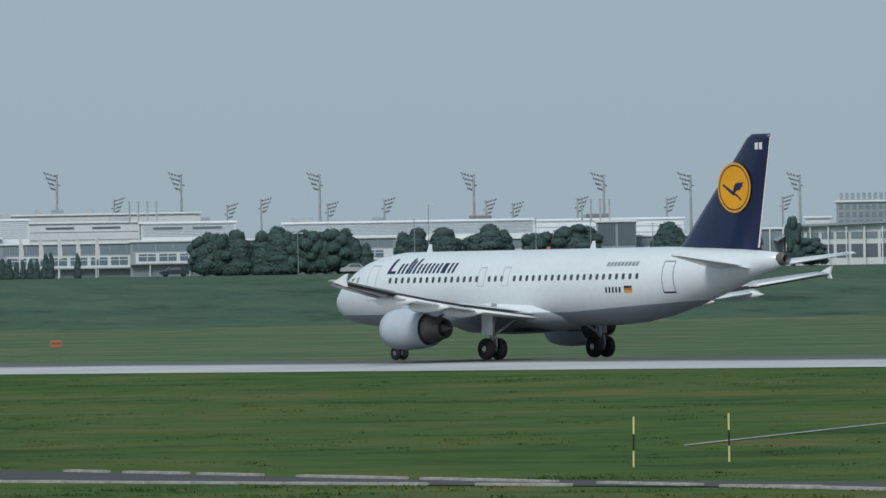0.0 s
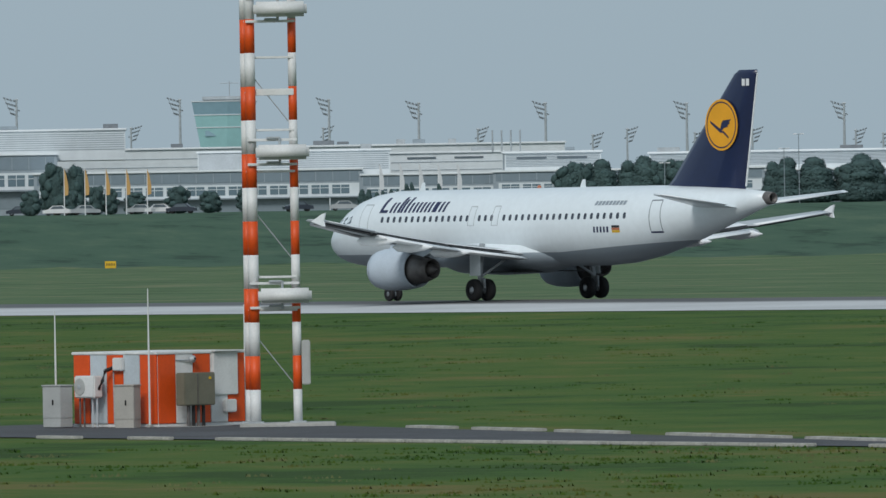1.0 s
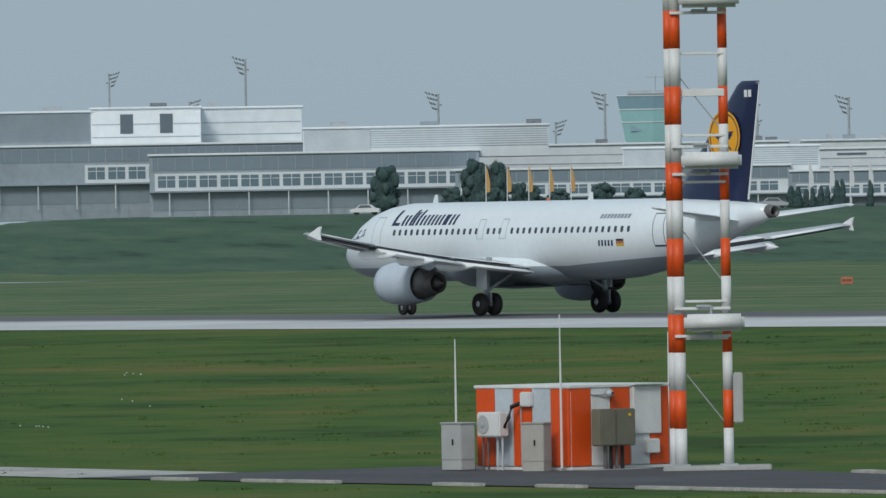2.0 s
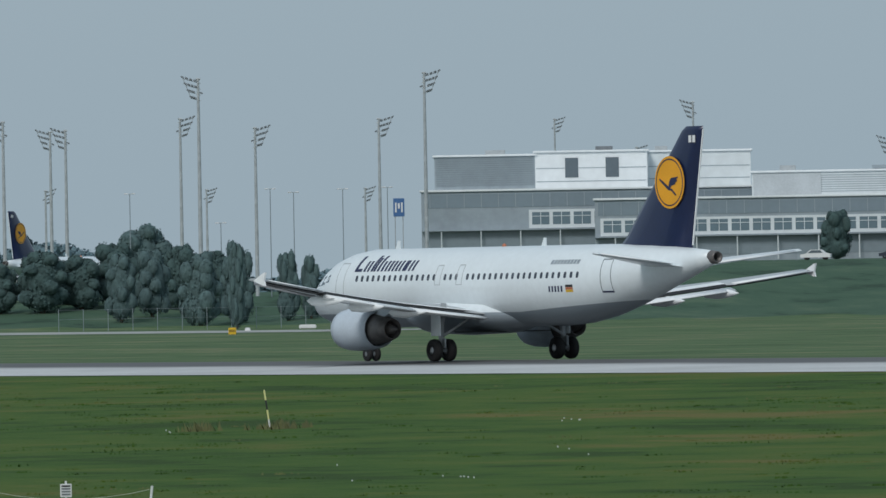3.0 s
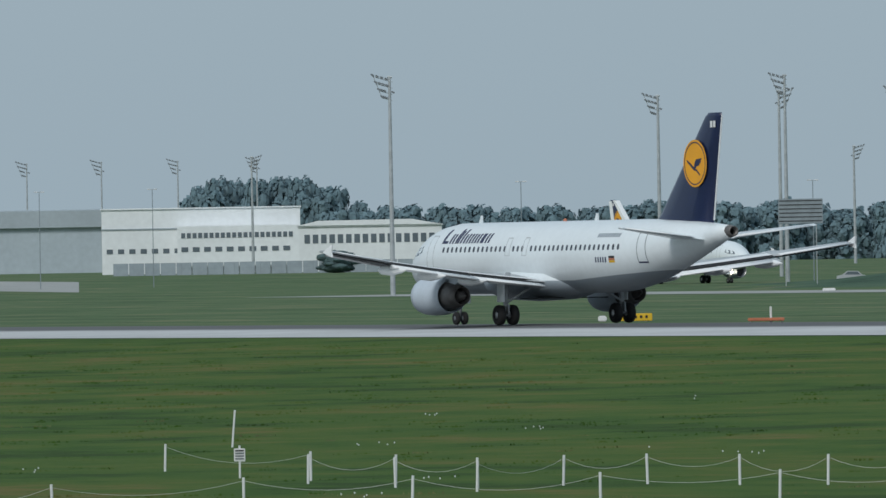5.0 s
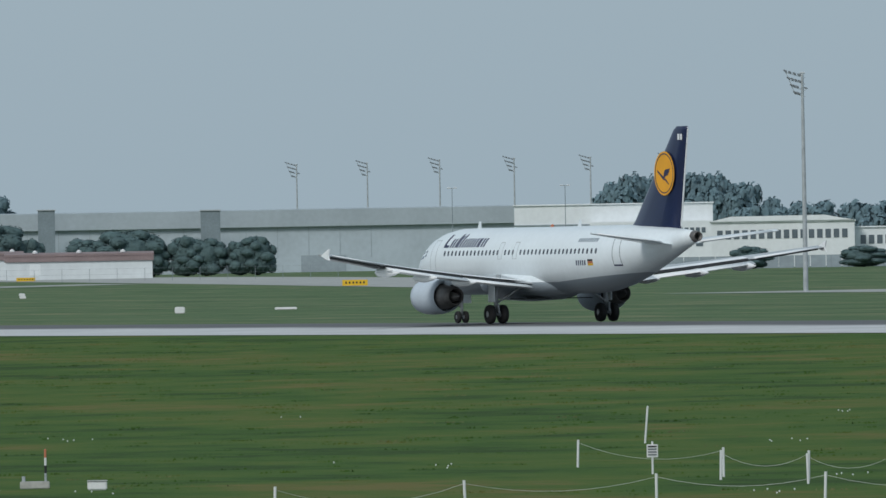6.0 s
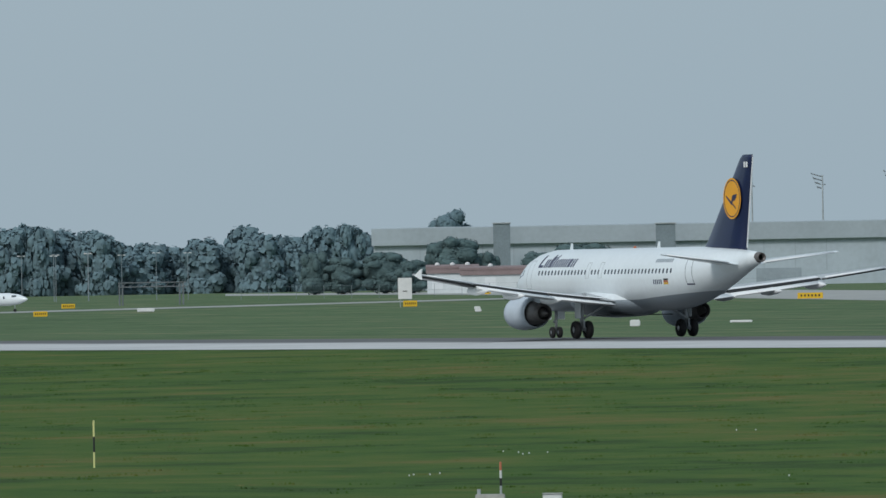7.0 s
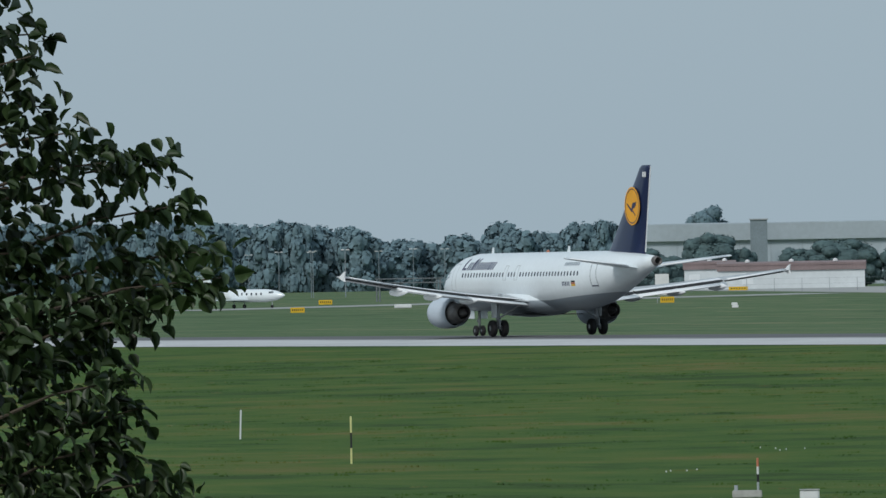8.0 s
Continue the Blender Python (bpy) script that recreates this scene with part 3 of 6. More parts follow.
    # exhaust of the auxiliary engine
    apu = lathe(((MAIN - 37.1, 0.36), (MAIN - 37.45, 0.31), (MAIN - 37.57, 0.29), (MAIN - 37.56, 0.23), (MAIN - 37.2, 0.2), (MAIN - 37.2, 0.0)), 24)
    bmesh.ops.translate(apu, vec=(0, 0, 5.12), verts=apu.verts)
    part("tail_exhaust", apu, HOT, plane, "dark metal tail exhaust", True)
    # windows, doors, titles on both sides
    z = 4.36
    for side in (1, -1):
        for k in range(40):
            st = 6.7 + k * 0.533
            if k in (15, 19):
                continue
            o = [(st + 0.115 * math.copysign(abs(math.cos(a)) ** 0.6, math.cos(a)), z + 0.165 * math.copysign(abs(math.sin(a)) ** 0.6, math.sin(a)))
                 for a in (2 * math.pi * q / 12 for q in range(12))]
            part("cabin_window", skin_patch(o, 0.008, side), WINDOW, plane)
        for st, w, lo, hi in ((5.0, 0.41, 3.3, 5.15), (14.55, 0.26, 3.95, 4.95), (16.6, 0.26, 3.95, 4.95), (29.75, 0.40, 3.42, 5.1)):
            for q in (st - w, st + w):
                cut = [lo + (hi - lo) * j / 6 for j in range(7)]
                for z0, z1 in zip(cut, cut[1:]):
                    part("door_seam", skin_patch([(q - 0.016, z0), (q + 0.016, z0), (q + 0.016, z1), (q - 0.016, z1)], 0.014, side), SEAM if st > 20 else WINGGREY, plane)
            part("door_sill", skin_patch([(st - w, lo), (st + w, lo), (st + w, lo + (0.09 if st > 20 else 0.03)), (st - w, lo + (0.09 if st > 20 else 0.03))], 0.01, side), TITLE if st > 20 else WINGGREY, plane)
            part("door_seam", skin_patch([(st - w, hi), (st + w, hi), (st + w, hi + 0.05), (st - w, hi + 0.05)], 0.014, side), SEAM if st > 20 else WINGGREY, plane)
        for x0, w, h in STROKES:
            a = 6.3 + x0 * 1.3
            part("title_stroke", skin_strip(a, a + w * 1.3, 4.72, 4.72 + h, 0.22, side), TITLE, plane, "slanted navy stroke of the painted title")
        for k in range(9):
            part("web_title", skin_patch([(24.8 + k * 0.29, 4.92), (25.02 + k * 0.29, 4.92), (25.06 + k * 0.29, 5.14), (24.84 + k * 0.29, 5.14)], 0.01, side), BELLY, plane)
        for k in range(5):
            part("registration_bar", skin_patch([(25.0 + k * 0.27, 3.50), (25.14 + k * 0.27, 3.50), (25.16 + k * 0.27, 3.80), (25.02 + k * 0.27, 3.80)], 0.01, side), TITLE, plane)
        for k, c in enumerate((SIGNYELLOW, SIGNRED, BLACK)):
            part("flag_stripe", skin_patch([(26.5, 3.48 + k * 0.13), (27.1, 3.48 + k * 0.13), (27.1, 3.6 + k * 0.13), (26.5, 3.6 + k * 0.13)], 0.01, side), c, plane)
        for a, b, c, d in ((1.75, 2.35, 3.95, 4.42), (2.42, 3.05, 4.02, 4.55), (3.12, 3.6, 4.15, 4.6)):
            part("cockpit_window", skin_patch([(a, c), (b, c + 0.06), (b, d), (a + 0.28, d - 0.08)], 0.012, side), DARKGLASS, plane)
    for st, h in ((7.6, 0.42), (21.5, 0.40)):
        ant = prism(((MAIN - st, 5.86), (MAIN - st - 0.45, 5.86), (MAIN - st - 0.42, 5.9 + h), (MAIN - st - 0.24, 5.9 + h)), -0.03, 0.03, "y")
        part("blade_antenna", ant, WHITE, plane)
    part("beacon", lathe(((5.88, 0.12), (6.0, 0.10), (6.05, 0.02)), 12, axis="z"), SIGNRED, plane).location = (MAIN - 18.0, 0, 0)
    return plane


airliner_main = airliner("white airliner with navy tail and yellow emblem on the runway", pose(-360, RUNWAY_Y, 0.03, 0, 0, 180))


# ---- places by bearing and distance from the eye's last stand ----
def spot(bearing, dist, z=0.0):
    """A pose that faces the eye: local x to its right, local y away from it."""
    b = radians(bearing)
    return pose(-math.sin(b) * dist, math.cos(b) * dist, z, 0, 0, bearing)


def land(bearing, dist):
    b = radians(bearing)
    return ground_z(-math.sin(b) * dist, math.cos(b) * dist)


rng = random.Random(7)

# ---- taxiways, service road and path ----
def flat(name, outline, material, label, category, lift=0.03, step=30):
    """Paving that follows the ground, from two edges of equal count."""
    bm = bmesh.new()
    left, right = outline
    rows_l = []
    for (x0, y0), (x1, y1) in zip(left, right):
        row = []
        for k in range(7):
            u = k / 6
            x, y = x0 + (x1 - x0) * u, y0 + (y1 - y0) * u
            row.append(bm.verts.new((x, y, ground_z(x, y) + lift)))
        rows_l.append(row)
    for a, b in zip(rows_l, rows_l[1:]):
        for k in range(6):
            bm.faces.new((a[k], a[k + 1], b[k + 1], b[k]))
    return tagged(link(name, bm, material), label, category, kind="structure")


TWY = mat("taxiway_concrete", (0.36, 0.365, 0.35), 0.8, 0, 0.2, 8.0, fine=0.8)
xs_ = spread(-1240, -1000, 30)
flat("taxiway", ([(x, 632.0) for x in xs_], [(x, 662.0) for x in xs_]), TWY, "pale concrete taxiway across the far grass", "taxiway")
apron_ = [(x, 759 - (x + 1620) * 0.295) for x in spread(-2350, -1430, 40)]
flat("apron", (apron_, [(x * 1.20, y * 1.20) for x, y in apron_]), TWY, "wide pale concrete apron before the sheds", "apron")
link_ = [(-1582 - 9.0 * k, 612 + 10.0 * k) for k in range(19)]
flat("taxiway", (link_, [(x - 26, y) for x, y in link_]), TWY, "pale slanting taxiway link in the grass", "taxiway", 0.05)


def road_edge_far(x):
    return 147.5 - (x + 189) / 3.4


def road_edge_near(x):
    return 133.5 - (x + 167) * 0.05


xs_ = spread(-206, -60, 4)
near_ = [(x, road_edge_near(x)) for x in xs_]
far_ = [(x, max(road_edge_far(x), road_edge_near(x) + 5.5)) for x in xs_]
flat("service_road", (near_, far_), ASPHALT, "dark grey asphalt service road with worn edges", "road", 0.03)
xs_ = spread(-222, -206, 4)
flat("service_road", ([(x, 135.5 - (x + 206) * 0.12) for x in xs_], [(x, 141.0 - (x + 206) * 0.12) for x in xs_]), KERB, "pale gravel track beside the shelter", "road", 0.025)
path_ = [(-176 - 2.2 * k, 160 + 3.2 * k) for k in range(4, 20)]
flat("foot_path", (path_, [(x - 1.1, y + 0.9) for x, y in path_]), CONCRETE, "narrow pale path across the grass", "path", 0.03)


def edging(name, line, width, label):
    """Broken pale edge stones along a road, uneven in length and set apart."""
    holder = thing(name, pose(0, 0, 0), label, "road edging", kind="structure")
    for (x0, y0), (x1, y1) in zip(line, line[1:]):
        if rng.random() < 0.22:
            continue
        d = Vector((x1 - x0, y1 - y0, 0))
        size = d.length * rng.uniform(0.82, 1.0)
        bm = box((size, width * rng.uniform(0.7, 1.3), 0.10), (0, 0, 0), 0.02)
        e = part("edge_stone", bm, KERB, holder)
        e.location = ((x0 + x1) / 2, (y0 + y1) / 2 + rng.uniform(-0.08, 0.08), ground_z((x0 + x1) / 2, (y0 + y1) / 2) + 0.05)
        e.rotation_euler.z = math.atan2(d.y, d.x)
    return holder


edging("road_edging", [(x, road_edge_far(x) + 0.4) for x in spread(-186, -118, 1.6)], 0.5, "broken pale stones along the far road edge")
edging("road_edging", [(x, road_edge_near(x) - 0.2) for x in spread(-204, -90, 2.4)], 0.28, "worn pale stones along the near road edge")


# ---- trees ----
def crown_mesh(name, seed, blobs, count, leaf, fineness=2, core=0.95):
    """Leaf clumps scattered in the shell of a few overlapping lobes, with a rough dark heart. Unit height and width."""
    r = np.random.RandomState(seed)
    verts, faces = [], []
    centre = np.array([b[:3] for b in blobs])
    size = np.array([b[3:] for b in blobs])
    vol = size.prod(1) ** (2 / 3)
    pick = r.choice(len(blobs), count, p=vol / vol.sum())
    d = r.normal(size=(count, 3))
    d /= np.linalg.norm(d, axis=1)[:, None]
    rad = r.uniform(0.95, 1.08, count)[:, None]
    pos = centre[pick] + d * size[pick] * rad
    for p, n in zip(pos, d):
        n = n + r.normal(0, 0.14, 3)
        t = np.cross(n, (0, 0, 1.0))
        t /= np.linalg.norm(t) + 1e-6
        b = np.cross(n, t) + r.normal(0, 0.15, 3)
        s = leaf * r.uniform(0.5, 1.3)
        k = len(verts)
        for u, v in ((-1, -0.6), (0.9, -0.8), (1.1, 0.7), (-0.3, 1.2), (-1.1, 0.4)):
            verts.append(tuple(p + t * s * u + b * s * v + n * s * r.uniform(-0.2, 0.2)))
        faces.append((k, k + 1, k + 2, k + 3, k + 4))
    for c, s in zip(centre, size):
        bm = bmesh.new()
        bmesh.ops.create_icosphere(bm, subdivisions=fineness, radius=1)
        k = len(verts)
        for v in bm.verts:
            q = core * (1 + 0.20 * noise.noise(Vector(v.co) * 2.6 + Vector((seed, c[0] * 9, c[2] * 9))))
            verts.append((c[0] + v.co.x * s[0] * q, c[1] + v.co.y * s[1] * q, c[2] + v.co.z * s[2] * q))
        for f in bm.faces:
            faces.append(tuple(k + v.index for v in f.verts))
        bm.free()
    me = bpy.data.meshes.new(name)
    me.from_pydata(verts, [], faces)
    for f in me.polygons:
        f.use_smooth = len(f.vertices) == 3
    me.update()
    return me


def lobes(seed, kind):
    r = random.Random(seed)
    if kind == "round":
        b = [(0, 0, 0.50, 0.33, 0.33, 0.40), (r.uniform(-0.05, 0.05), 0, 0.24, 0.36, 0.36, 0.22)]
        for k in range(13):
            a, z = k * 2.4 + r.random(), 0.18 + 0.052 * k
            out = 0.33 * math.sqrt(max(0.1, 1 - ((z - 0.40) / 0.55) ** 2))
            b.append((out * math.cos(a), out * math.sin(a), z, r.uniform(0.09, 0.19), r.uniform(0.09, 0.19), r.uniform(0.09, 0.16)))
        for k in range(3):
            a = k * 2.1 + r.random()
            b.append((0.14 * math.cos(a), 0.14 * math.sin(a), r.uniform(0.76, 0.88), r.uniform(0.09, 0.16), r.uniform(0.09, 0.16), r.uniform(0.09, 0.12)))
        return b
    if kind == "cone":
        return [(r.uniform(-0.05, 0.05), r.uniform(-0.05, 0.05), 0.13 + 0.103 * k, 0.40 * math.sqrt(1.06 - k / 8) + r.uniform(-0.03, 0.03), 0.40 * math.sqrt(1.06 - k / 8), 0.15) for k in range(8)]
    return [(r.uniform(-0.3, 0.3), r.uniform(-0.3, 0.3), r.uniform(0.2, 0.6), 0.3, 0.3, r.uniform(0.2, 0.35)) for k in range(5)]


CROWNS = {}


def crown_for(kind, seed, material, count=2600, leaf=0.017, fineness=2, core=0.95):
    key = (kind, seed, material.name, count)
    if key not in CROWNS:
        me = crown_mesh("crown", seed * 13 + len(kind), lobes(seed, kind), count, leaf, fineness, core)
        me.materials.append(material)
        CROWNS[key] = me
    return CROWNS[key]


def trunk_mesh():
    bm = tube(((0, 0, 0), (0.01, 0, 0.2), (-0.01, 0.01, 0.55), (0, 0, 0.8)), (0.05, 0.04, 0.028, 0.01), 8)
    for k in range(5):
        a = k * 1.3
        tube(((0, 0, 0.22 + 0.08 * k), (0.2 * math.cos(a), 0.2 * math.sin(a), 0.42 + 0.08 * k)), (0.018, 0.006), 5, bm)
    me = bpy.data.meshes.new("trunk")
    bm.to_mesh(me)
    bm.free()
    me.materials.append(BARK)
    return me


TRUNK = trunk_mesh()


def tree(bearing, dist, top, width, kind, material, label, group, category="tree"):
    z = land(bearing, dist) - 0.1
    seed = rng.randrange(4)
    m = spot(bearing, dist, z) @ pose(0, 0, 0, 0, 0, rng.uniform(0, 360)) @ Matrix.Diagonal((width, width, max(0.8, top - z), 1))
    ob = thing("tree" if category == "tree" else "shrub", m, label, category, group)
    for name, me in (("trunk", TRUNK), ("crown", crown_for(kind, seed, material))):
        c = new(name, me)
        c.parent = ob
    return ob


TREE_ROW = (
    (51.737, 1511.8, 12.44, 3.1), (51.658, 1511.8, 13.23, 3.7), (51.543, 1511.8, 13.18, 4.0), (51.408, 1511.8, 12.95, 3.5), (51.324, 1511.8, 13.57, 4.3),
    (51.237, 1511.8, 13.2, 3.3), (51.149, 1511.9, 13.24, 3.6), (51.065, 1511.9, 12.96, 3.5), (50.986, 1511.9, 13.42, 4.1), (50.918, 1511.9, 11.9, 2.8),
    (50.838, 1511.9, 10.87, 2.1), (50.627, 1511.9, 12.43, 3.0), (50.564, 1511.9, 12.98, 4.3), (50.393, 1512.0, 12.98, 5.0),
)
TREE_ROW_END = (
    (50.221, 1512.0, 12.4, 3.3), (50.158, 1512.0, 13.37, 5.1), (50.08, 1512.0, 12.5, 3.3), (49.892, 1512.0, 12.42, 3.8), (49.736, 1512.1, 12.84, 3.6),
    (49.689, 1512.1, 13.31, 5.4), (49.612, 1512.1, 11.96, 2.8), (49.18, 1512.2, 13.25, 4.6), (49.111, 1512.2, 12.55, 3.3), (48.798, 1512.3, 14.06, 2.8),
    (48.717, 1512.3, 12.7, 3.3), (48.473, 1512.3, 14.07, 2.0), (48.375, 1512.3, 10.73, 3.3),
)
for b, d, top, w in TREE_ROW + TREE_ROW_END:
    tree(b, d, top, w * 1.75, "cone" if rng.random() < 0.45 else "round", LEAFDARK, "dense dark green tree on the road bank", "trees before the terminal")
SHRUBS = (
    (52.816, 1491.7, 9.41, 1.5), (52.737, 1491.7, 9.13, 1.0), (52.659, 1491.7, 9.34, 1.1), (52.58, 1491.7, 10.28, 1.1), (52.433, 1491.7, 10.05, 1.1),
    (54.64, 1530.6, 10.38, 2.9), (54.427, 1530.6, 10.28, 2.4), (54.289, 1530.6, 10.95, 2.4), (54.213, 1530.6, 10.59, 2.1), (54.077, 1530.6, 9.88, 2.9),
    (53.847, 1530.6, 10.75, 3.3), (53.674, 1530.6, 9.93, 2.9), (53.482, 1530.6, 10.25, 2.4), (52.857, 1530.7, 9.55, 1.6), (52.772, 1530.7, 9.11, 1.3),
    (52.698, 1530.7, 9.48, 1.3), (52.612, 1530.7, 10.25, 1.5), (54.996, 1600.8, 14.26, 4.1), (54.515, 1600.8, 14.84, 4.1), (54.399, 1600.8, 14.62, 3.6),
)
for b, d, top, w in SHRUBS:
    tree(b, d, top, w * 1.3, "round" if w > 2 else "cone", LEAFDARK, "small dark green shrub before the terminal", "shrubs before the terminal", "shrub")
FIELD_TREES = (
    (58.567, 1870.8, 15.52, 9.5), (58.677, 1370.8, 9.11, 3.5), (58.516, 1380.8, 9.43, 4.2), (58.268, 1360.8, 8.9, 4.9), (58.077, 1370.8, 10.25, 3.8),
    (57.815, 1370.8, 9.09, 2.8), (57.698, 1370.8, 8.35, 2.5), (58.515, 1895.5, 14.86, 6.7), (58.646, 1895.5, 13.04, 5.7), (58.08, 1295.5, 9.83, 1.9),
    (62.51, 2150.0, 5.91, 5.4), (61.938, 2150.0, 5.54, 6.5), (66.336, 3400.0, 26.23, 10.2), (67.027, 2450.0, 11.35, 4.9),
)
AIRPORT_TREES = (
    (66.884, 2450.0, 10.01, 6.1), (66.669, 2450.0, 11.08, 7.4), (66.527, 2400.0, 9.03, 6.0), (66.325, 2450.0, 13.88, 8.6), (66.154, 2450.0, 10.69, 4.9),
    (65.882, 2450.0, 10.49, 7.4), (65.652, 2450.0, 12.16, 9.8), (65.539, 2450.0, 10.23, 4.9), (65.366, 2450.0, 10.72, 6.1), (65.266, 2450.0, 10.03, 6.1),
    (65.095, 2450.0, 9.29, 4.9), (65.008, 2450.0, 10.45, 6.1),
)
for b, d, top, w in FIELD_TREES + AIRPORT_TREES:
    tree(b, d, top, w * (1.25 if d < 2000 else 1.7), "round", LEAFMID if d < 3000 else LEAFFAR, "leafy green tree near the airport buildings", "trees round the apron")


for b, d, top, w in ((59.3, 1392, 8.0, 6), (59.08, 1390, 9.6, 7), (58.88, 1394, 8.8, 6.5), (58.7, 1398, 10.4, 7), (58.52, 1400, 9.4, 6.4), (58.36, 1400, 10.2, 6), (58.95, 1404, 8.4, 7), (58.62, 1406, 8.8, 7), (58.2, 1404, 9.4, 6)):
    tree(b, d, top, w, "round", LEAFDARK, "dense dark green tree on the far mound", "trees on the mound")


def woods(name, line, width, material, label, base=None):
    """A far belt of wood: many crowns in one object."""
    verts, faces = [], []
    r = np.random.RandomState(len(line) * 7 + 3)
    for b, d, top in line:
        for k in range(3):
            bb, dd = b + r.uniform(-0.13, 0.13), d + r.uniform(-60, 60)
            me = crown_for("round", r.randint(4), material, 1300, 0.036, 1, 0.84)
            z0 = -2.0 if base is None else base
            hgt = (top - z0) * r.uniform(0.86, 1.06)
            w = width * r.uniform(0.8, 1.25)
            m = spot(bb, dd, z0) @ Matrix.Rotation(r.uniform(0, 6.28), 4, "Z") @ Matrix.Diagonal((w, w, hgt, 1))
            n = len(verts)
            verts += [tuple(m @ v.co) for v in me.vertices]
            faces += [tuple(n + i for i in f.vertices) for f in me.polygons]
    me = bpy.data.meshes.new(name)
    me.from_pydata(verts, [], faces)
    me.materials.append(material)
    for f in me.polygons:
        f.use_smooth = len(f.vertices) == 3
    me.update()
    return tagged(new(name, me), label, "woods", kind="stuff")


WOOD_A = (
    (60.853, 3295.5, 21.58), (60.567, 3295.5, 19.15), (60.366, 3295.5, 19.77), (60.166, 3295.5, 18.25), (59.966, 3295.5, 17.39),
    (59.766, 3295.5, 16.2), (59.621, 3295.5, 20.34), (59.535, 3295.5, 20.92), (59.392, 3295.5, 16.81), (59.248, 3295.5, 19.97),
    (59.076, 3295.5, 20.95), (58.904, 3295.5, 18.63), (58.79, 3295.5, 17.86),
)
WOOD_B = (
    (62.549, 3300.0, 19.6), (62.349, 3300.0, 17.74), (62.148, 3300.0, 19.52), (61.919, 3300.0, 19.62), (61.719, 3300.0, 19.75),
    (61.49, 3300.0, 18.86), (61.289, 3300.0, 18.33), (61.089, 3300.0, 18.79), (60.888, 3300.0, 18.26), (60.659, 3300.0, 18.69),
    (60.458, 3300.0, 19.14), (60.258, 3300.0, 17.95), (60.058, 3300.0, 18.08), (59.8, 3300.0, 17.16), (59.542, 3300.0, 18.22),
)
WOOD_C = (
    (68.802, 3400.0, 23.19), (68.688, 3400.0, 23.41), (68.544, 3400.0, 23.95), (68.401, 3400.0, 22.1), (68.23, 3400.0, 21.24),
    (68.087, 3400.0, 20.75), (67.916, 3400.0, 16.83), (67.787, 3400.0, 16.02), (67.629, 3400.0, 18.58), (67.487, 3400.0, 15.71),
    (67.327, 3400.0, 22.0), (67.199, 3400.0, 19.83), (67.056, 3400.0, 19.34), (66.912, 3400.0, 22.25), (66.811, 3400.0, 22.49),
    (68.558, 3400.0, 23.61), (68.386, 3400.0, 22.58), (68.186, 3400.0, 21.52), (68.072, 3400.0, 20.89), (67.887, 3400.0, 16.96),
    (67.615, 3400.0, 18.38),
)
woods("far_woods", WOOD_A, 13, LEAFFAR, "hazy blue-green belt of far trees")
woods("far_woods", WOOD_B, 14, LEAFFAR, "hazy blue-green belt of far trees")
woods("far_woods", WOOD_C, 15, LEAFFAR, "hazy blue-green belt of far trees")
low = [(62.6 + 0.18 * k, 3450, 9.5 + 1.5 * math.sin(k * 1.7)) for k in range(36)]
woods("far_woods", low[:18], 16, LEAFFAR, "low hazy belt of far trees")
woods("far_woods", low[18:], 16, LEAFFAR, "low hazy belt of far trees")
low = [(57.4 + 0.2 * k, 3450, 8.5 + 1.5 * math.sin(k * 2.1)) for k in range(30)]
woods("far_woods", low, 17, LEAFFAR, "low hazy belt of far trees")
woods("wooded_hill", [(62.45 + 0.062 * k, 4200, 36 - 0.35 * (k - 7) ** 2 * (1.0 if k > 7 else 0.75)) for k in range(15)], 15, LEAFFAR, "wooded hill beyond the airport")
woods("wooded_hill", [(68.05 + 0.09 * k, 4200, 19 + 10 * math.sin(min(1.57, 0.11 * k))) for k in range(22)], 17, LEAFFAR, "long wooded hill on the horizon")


# ---- lamps and masts ----
def flood_mast_meshes(h, arm):
    """Pole, head frame and rows of floodlights of an apron light mast; the lamps hang out to one side."""
    pole = tube(((0, 0, -2), (0, 0, h * 0.5), (0, 0, h)), (0.34, 0.26, 0.17), 10)
    head = bmesh.new()
    lamps = []
    for k in range(4):
        z = h - 0.5 - k * 0.85 * arm
        reach = (2.3 - 0.42 * k) * arm
        tube(((-reach, 0, z + 0.30 * reach), (0.35, 0, z - 0.1)), 0.05, 6, head)
        for q in range(4 - k // 2):
            u = reach * (1.0 - 0.27 * q)
            lamps.append((-u, z + 0.30 * u))
    lamps.append((0.45 * arm, h - 0.5 - 1.7 * arm))
    tube(((-2.2 * arm, 0, h + 0.15), (-1.0 * arm, 0, h - 2.9 * arm)), 0.05, 6, head)
    tube(((-0.3, 0, h), (0.3, 0, h)), 0.16, 6, head)
    return pole, head, lamps


MAST_KINDS = {}


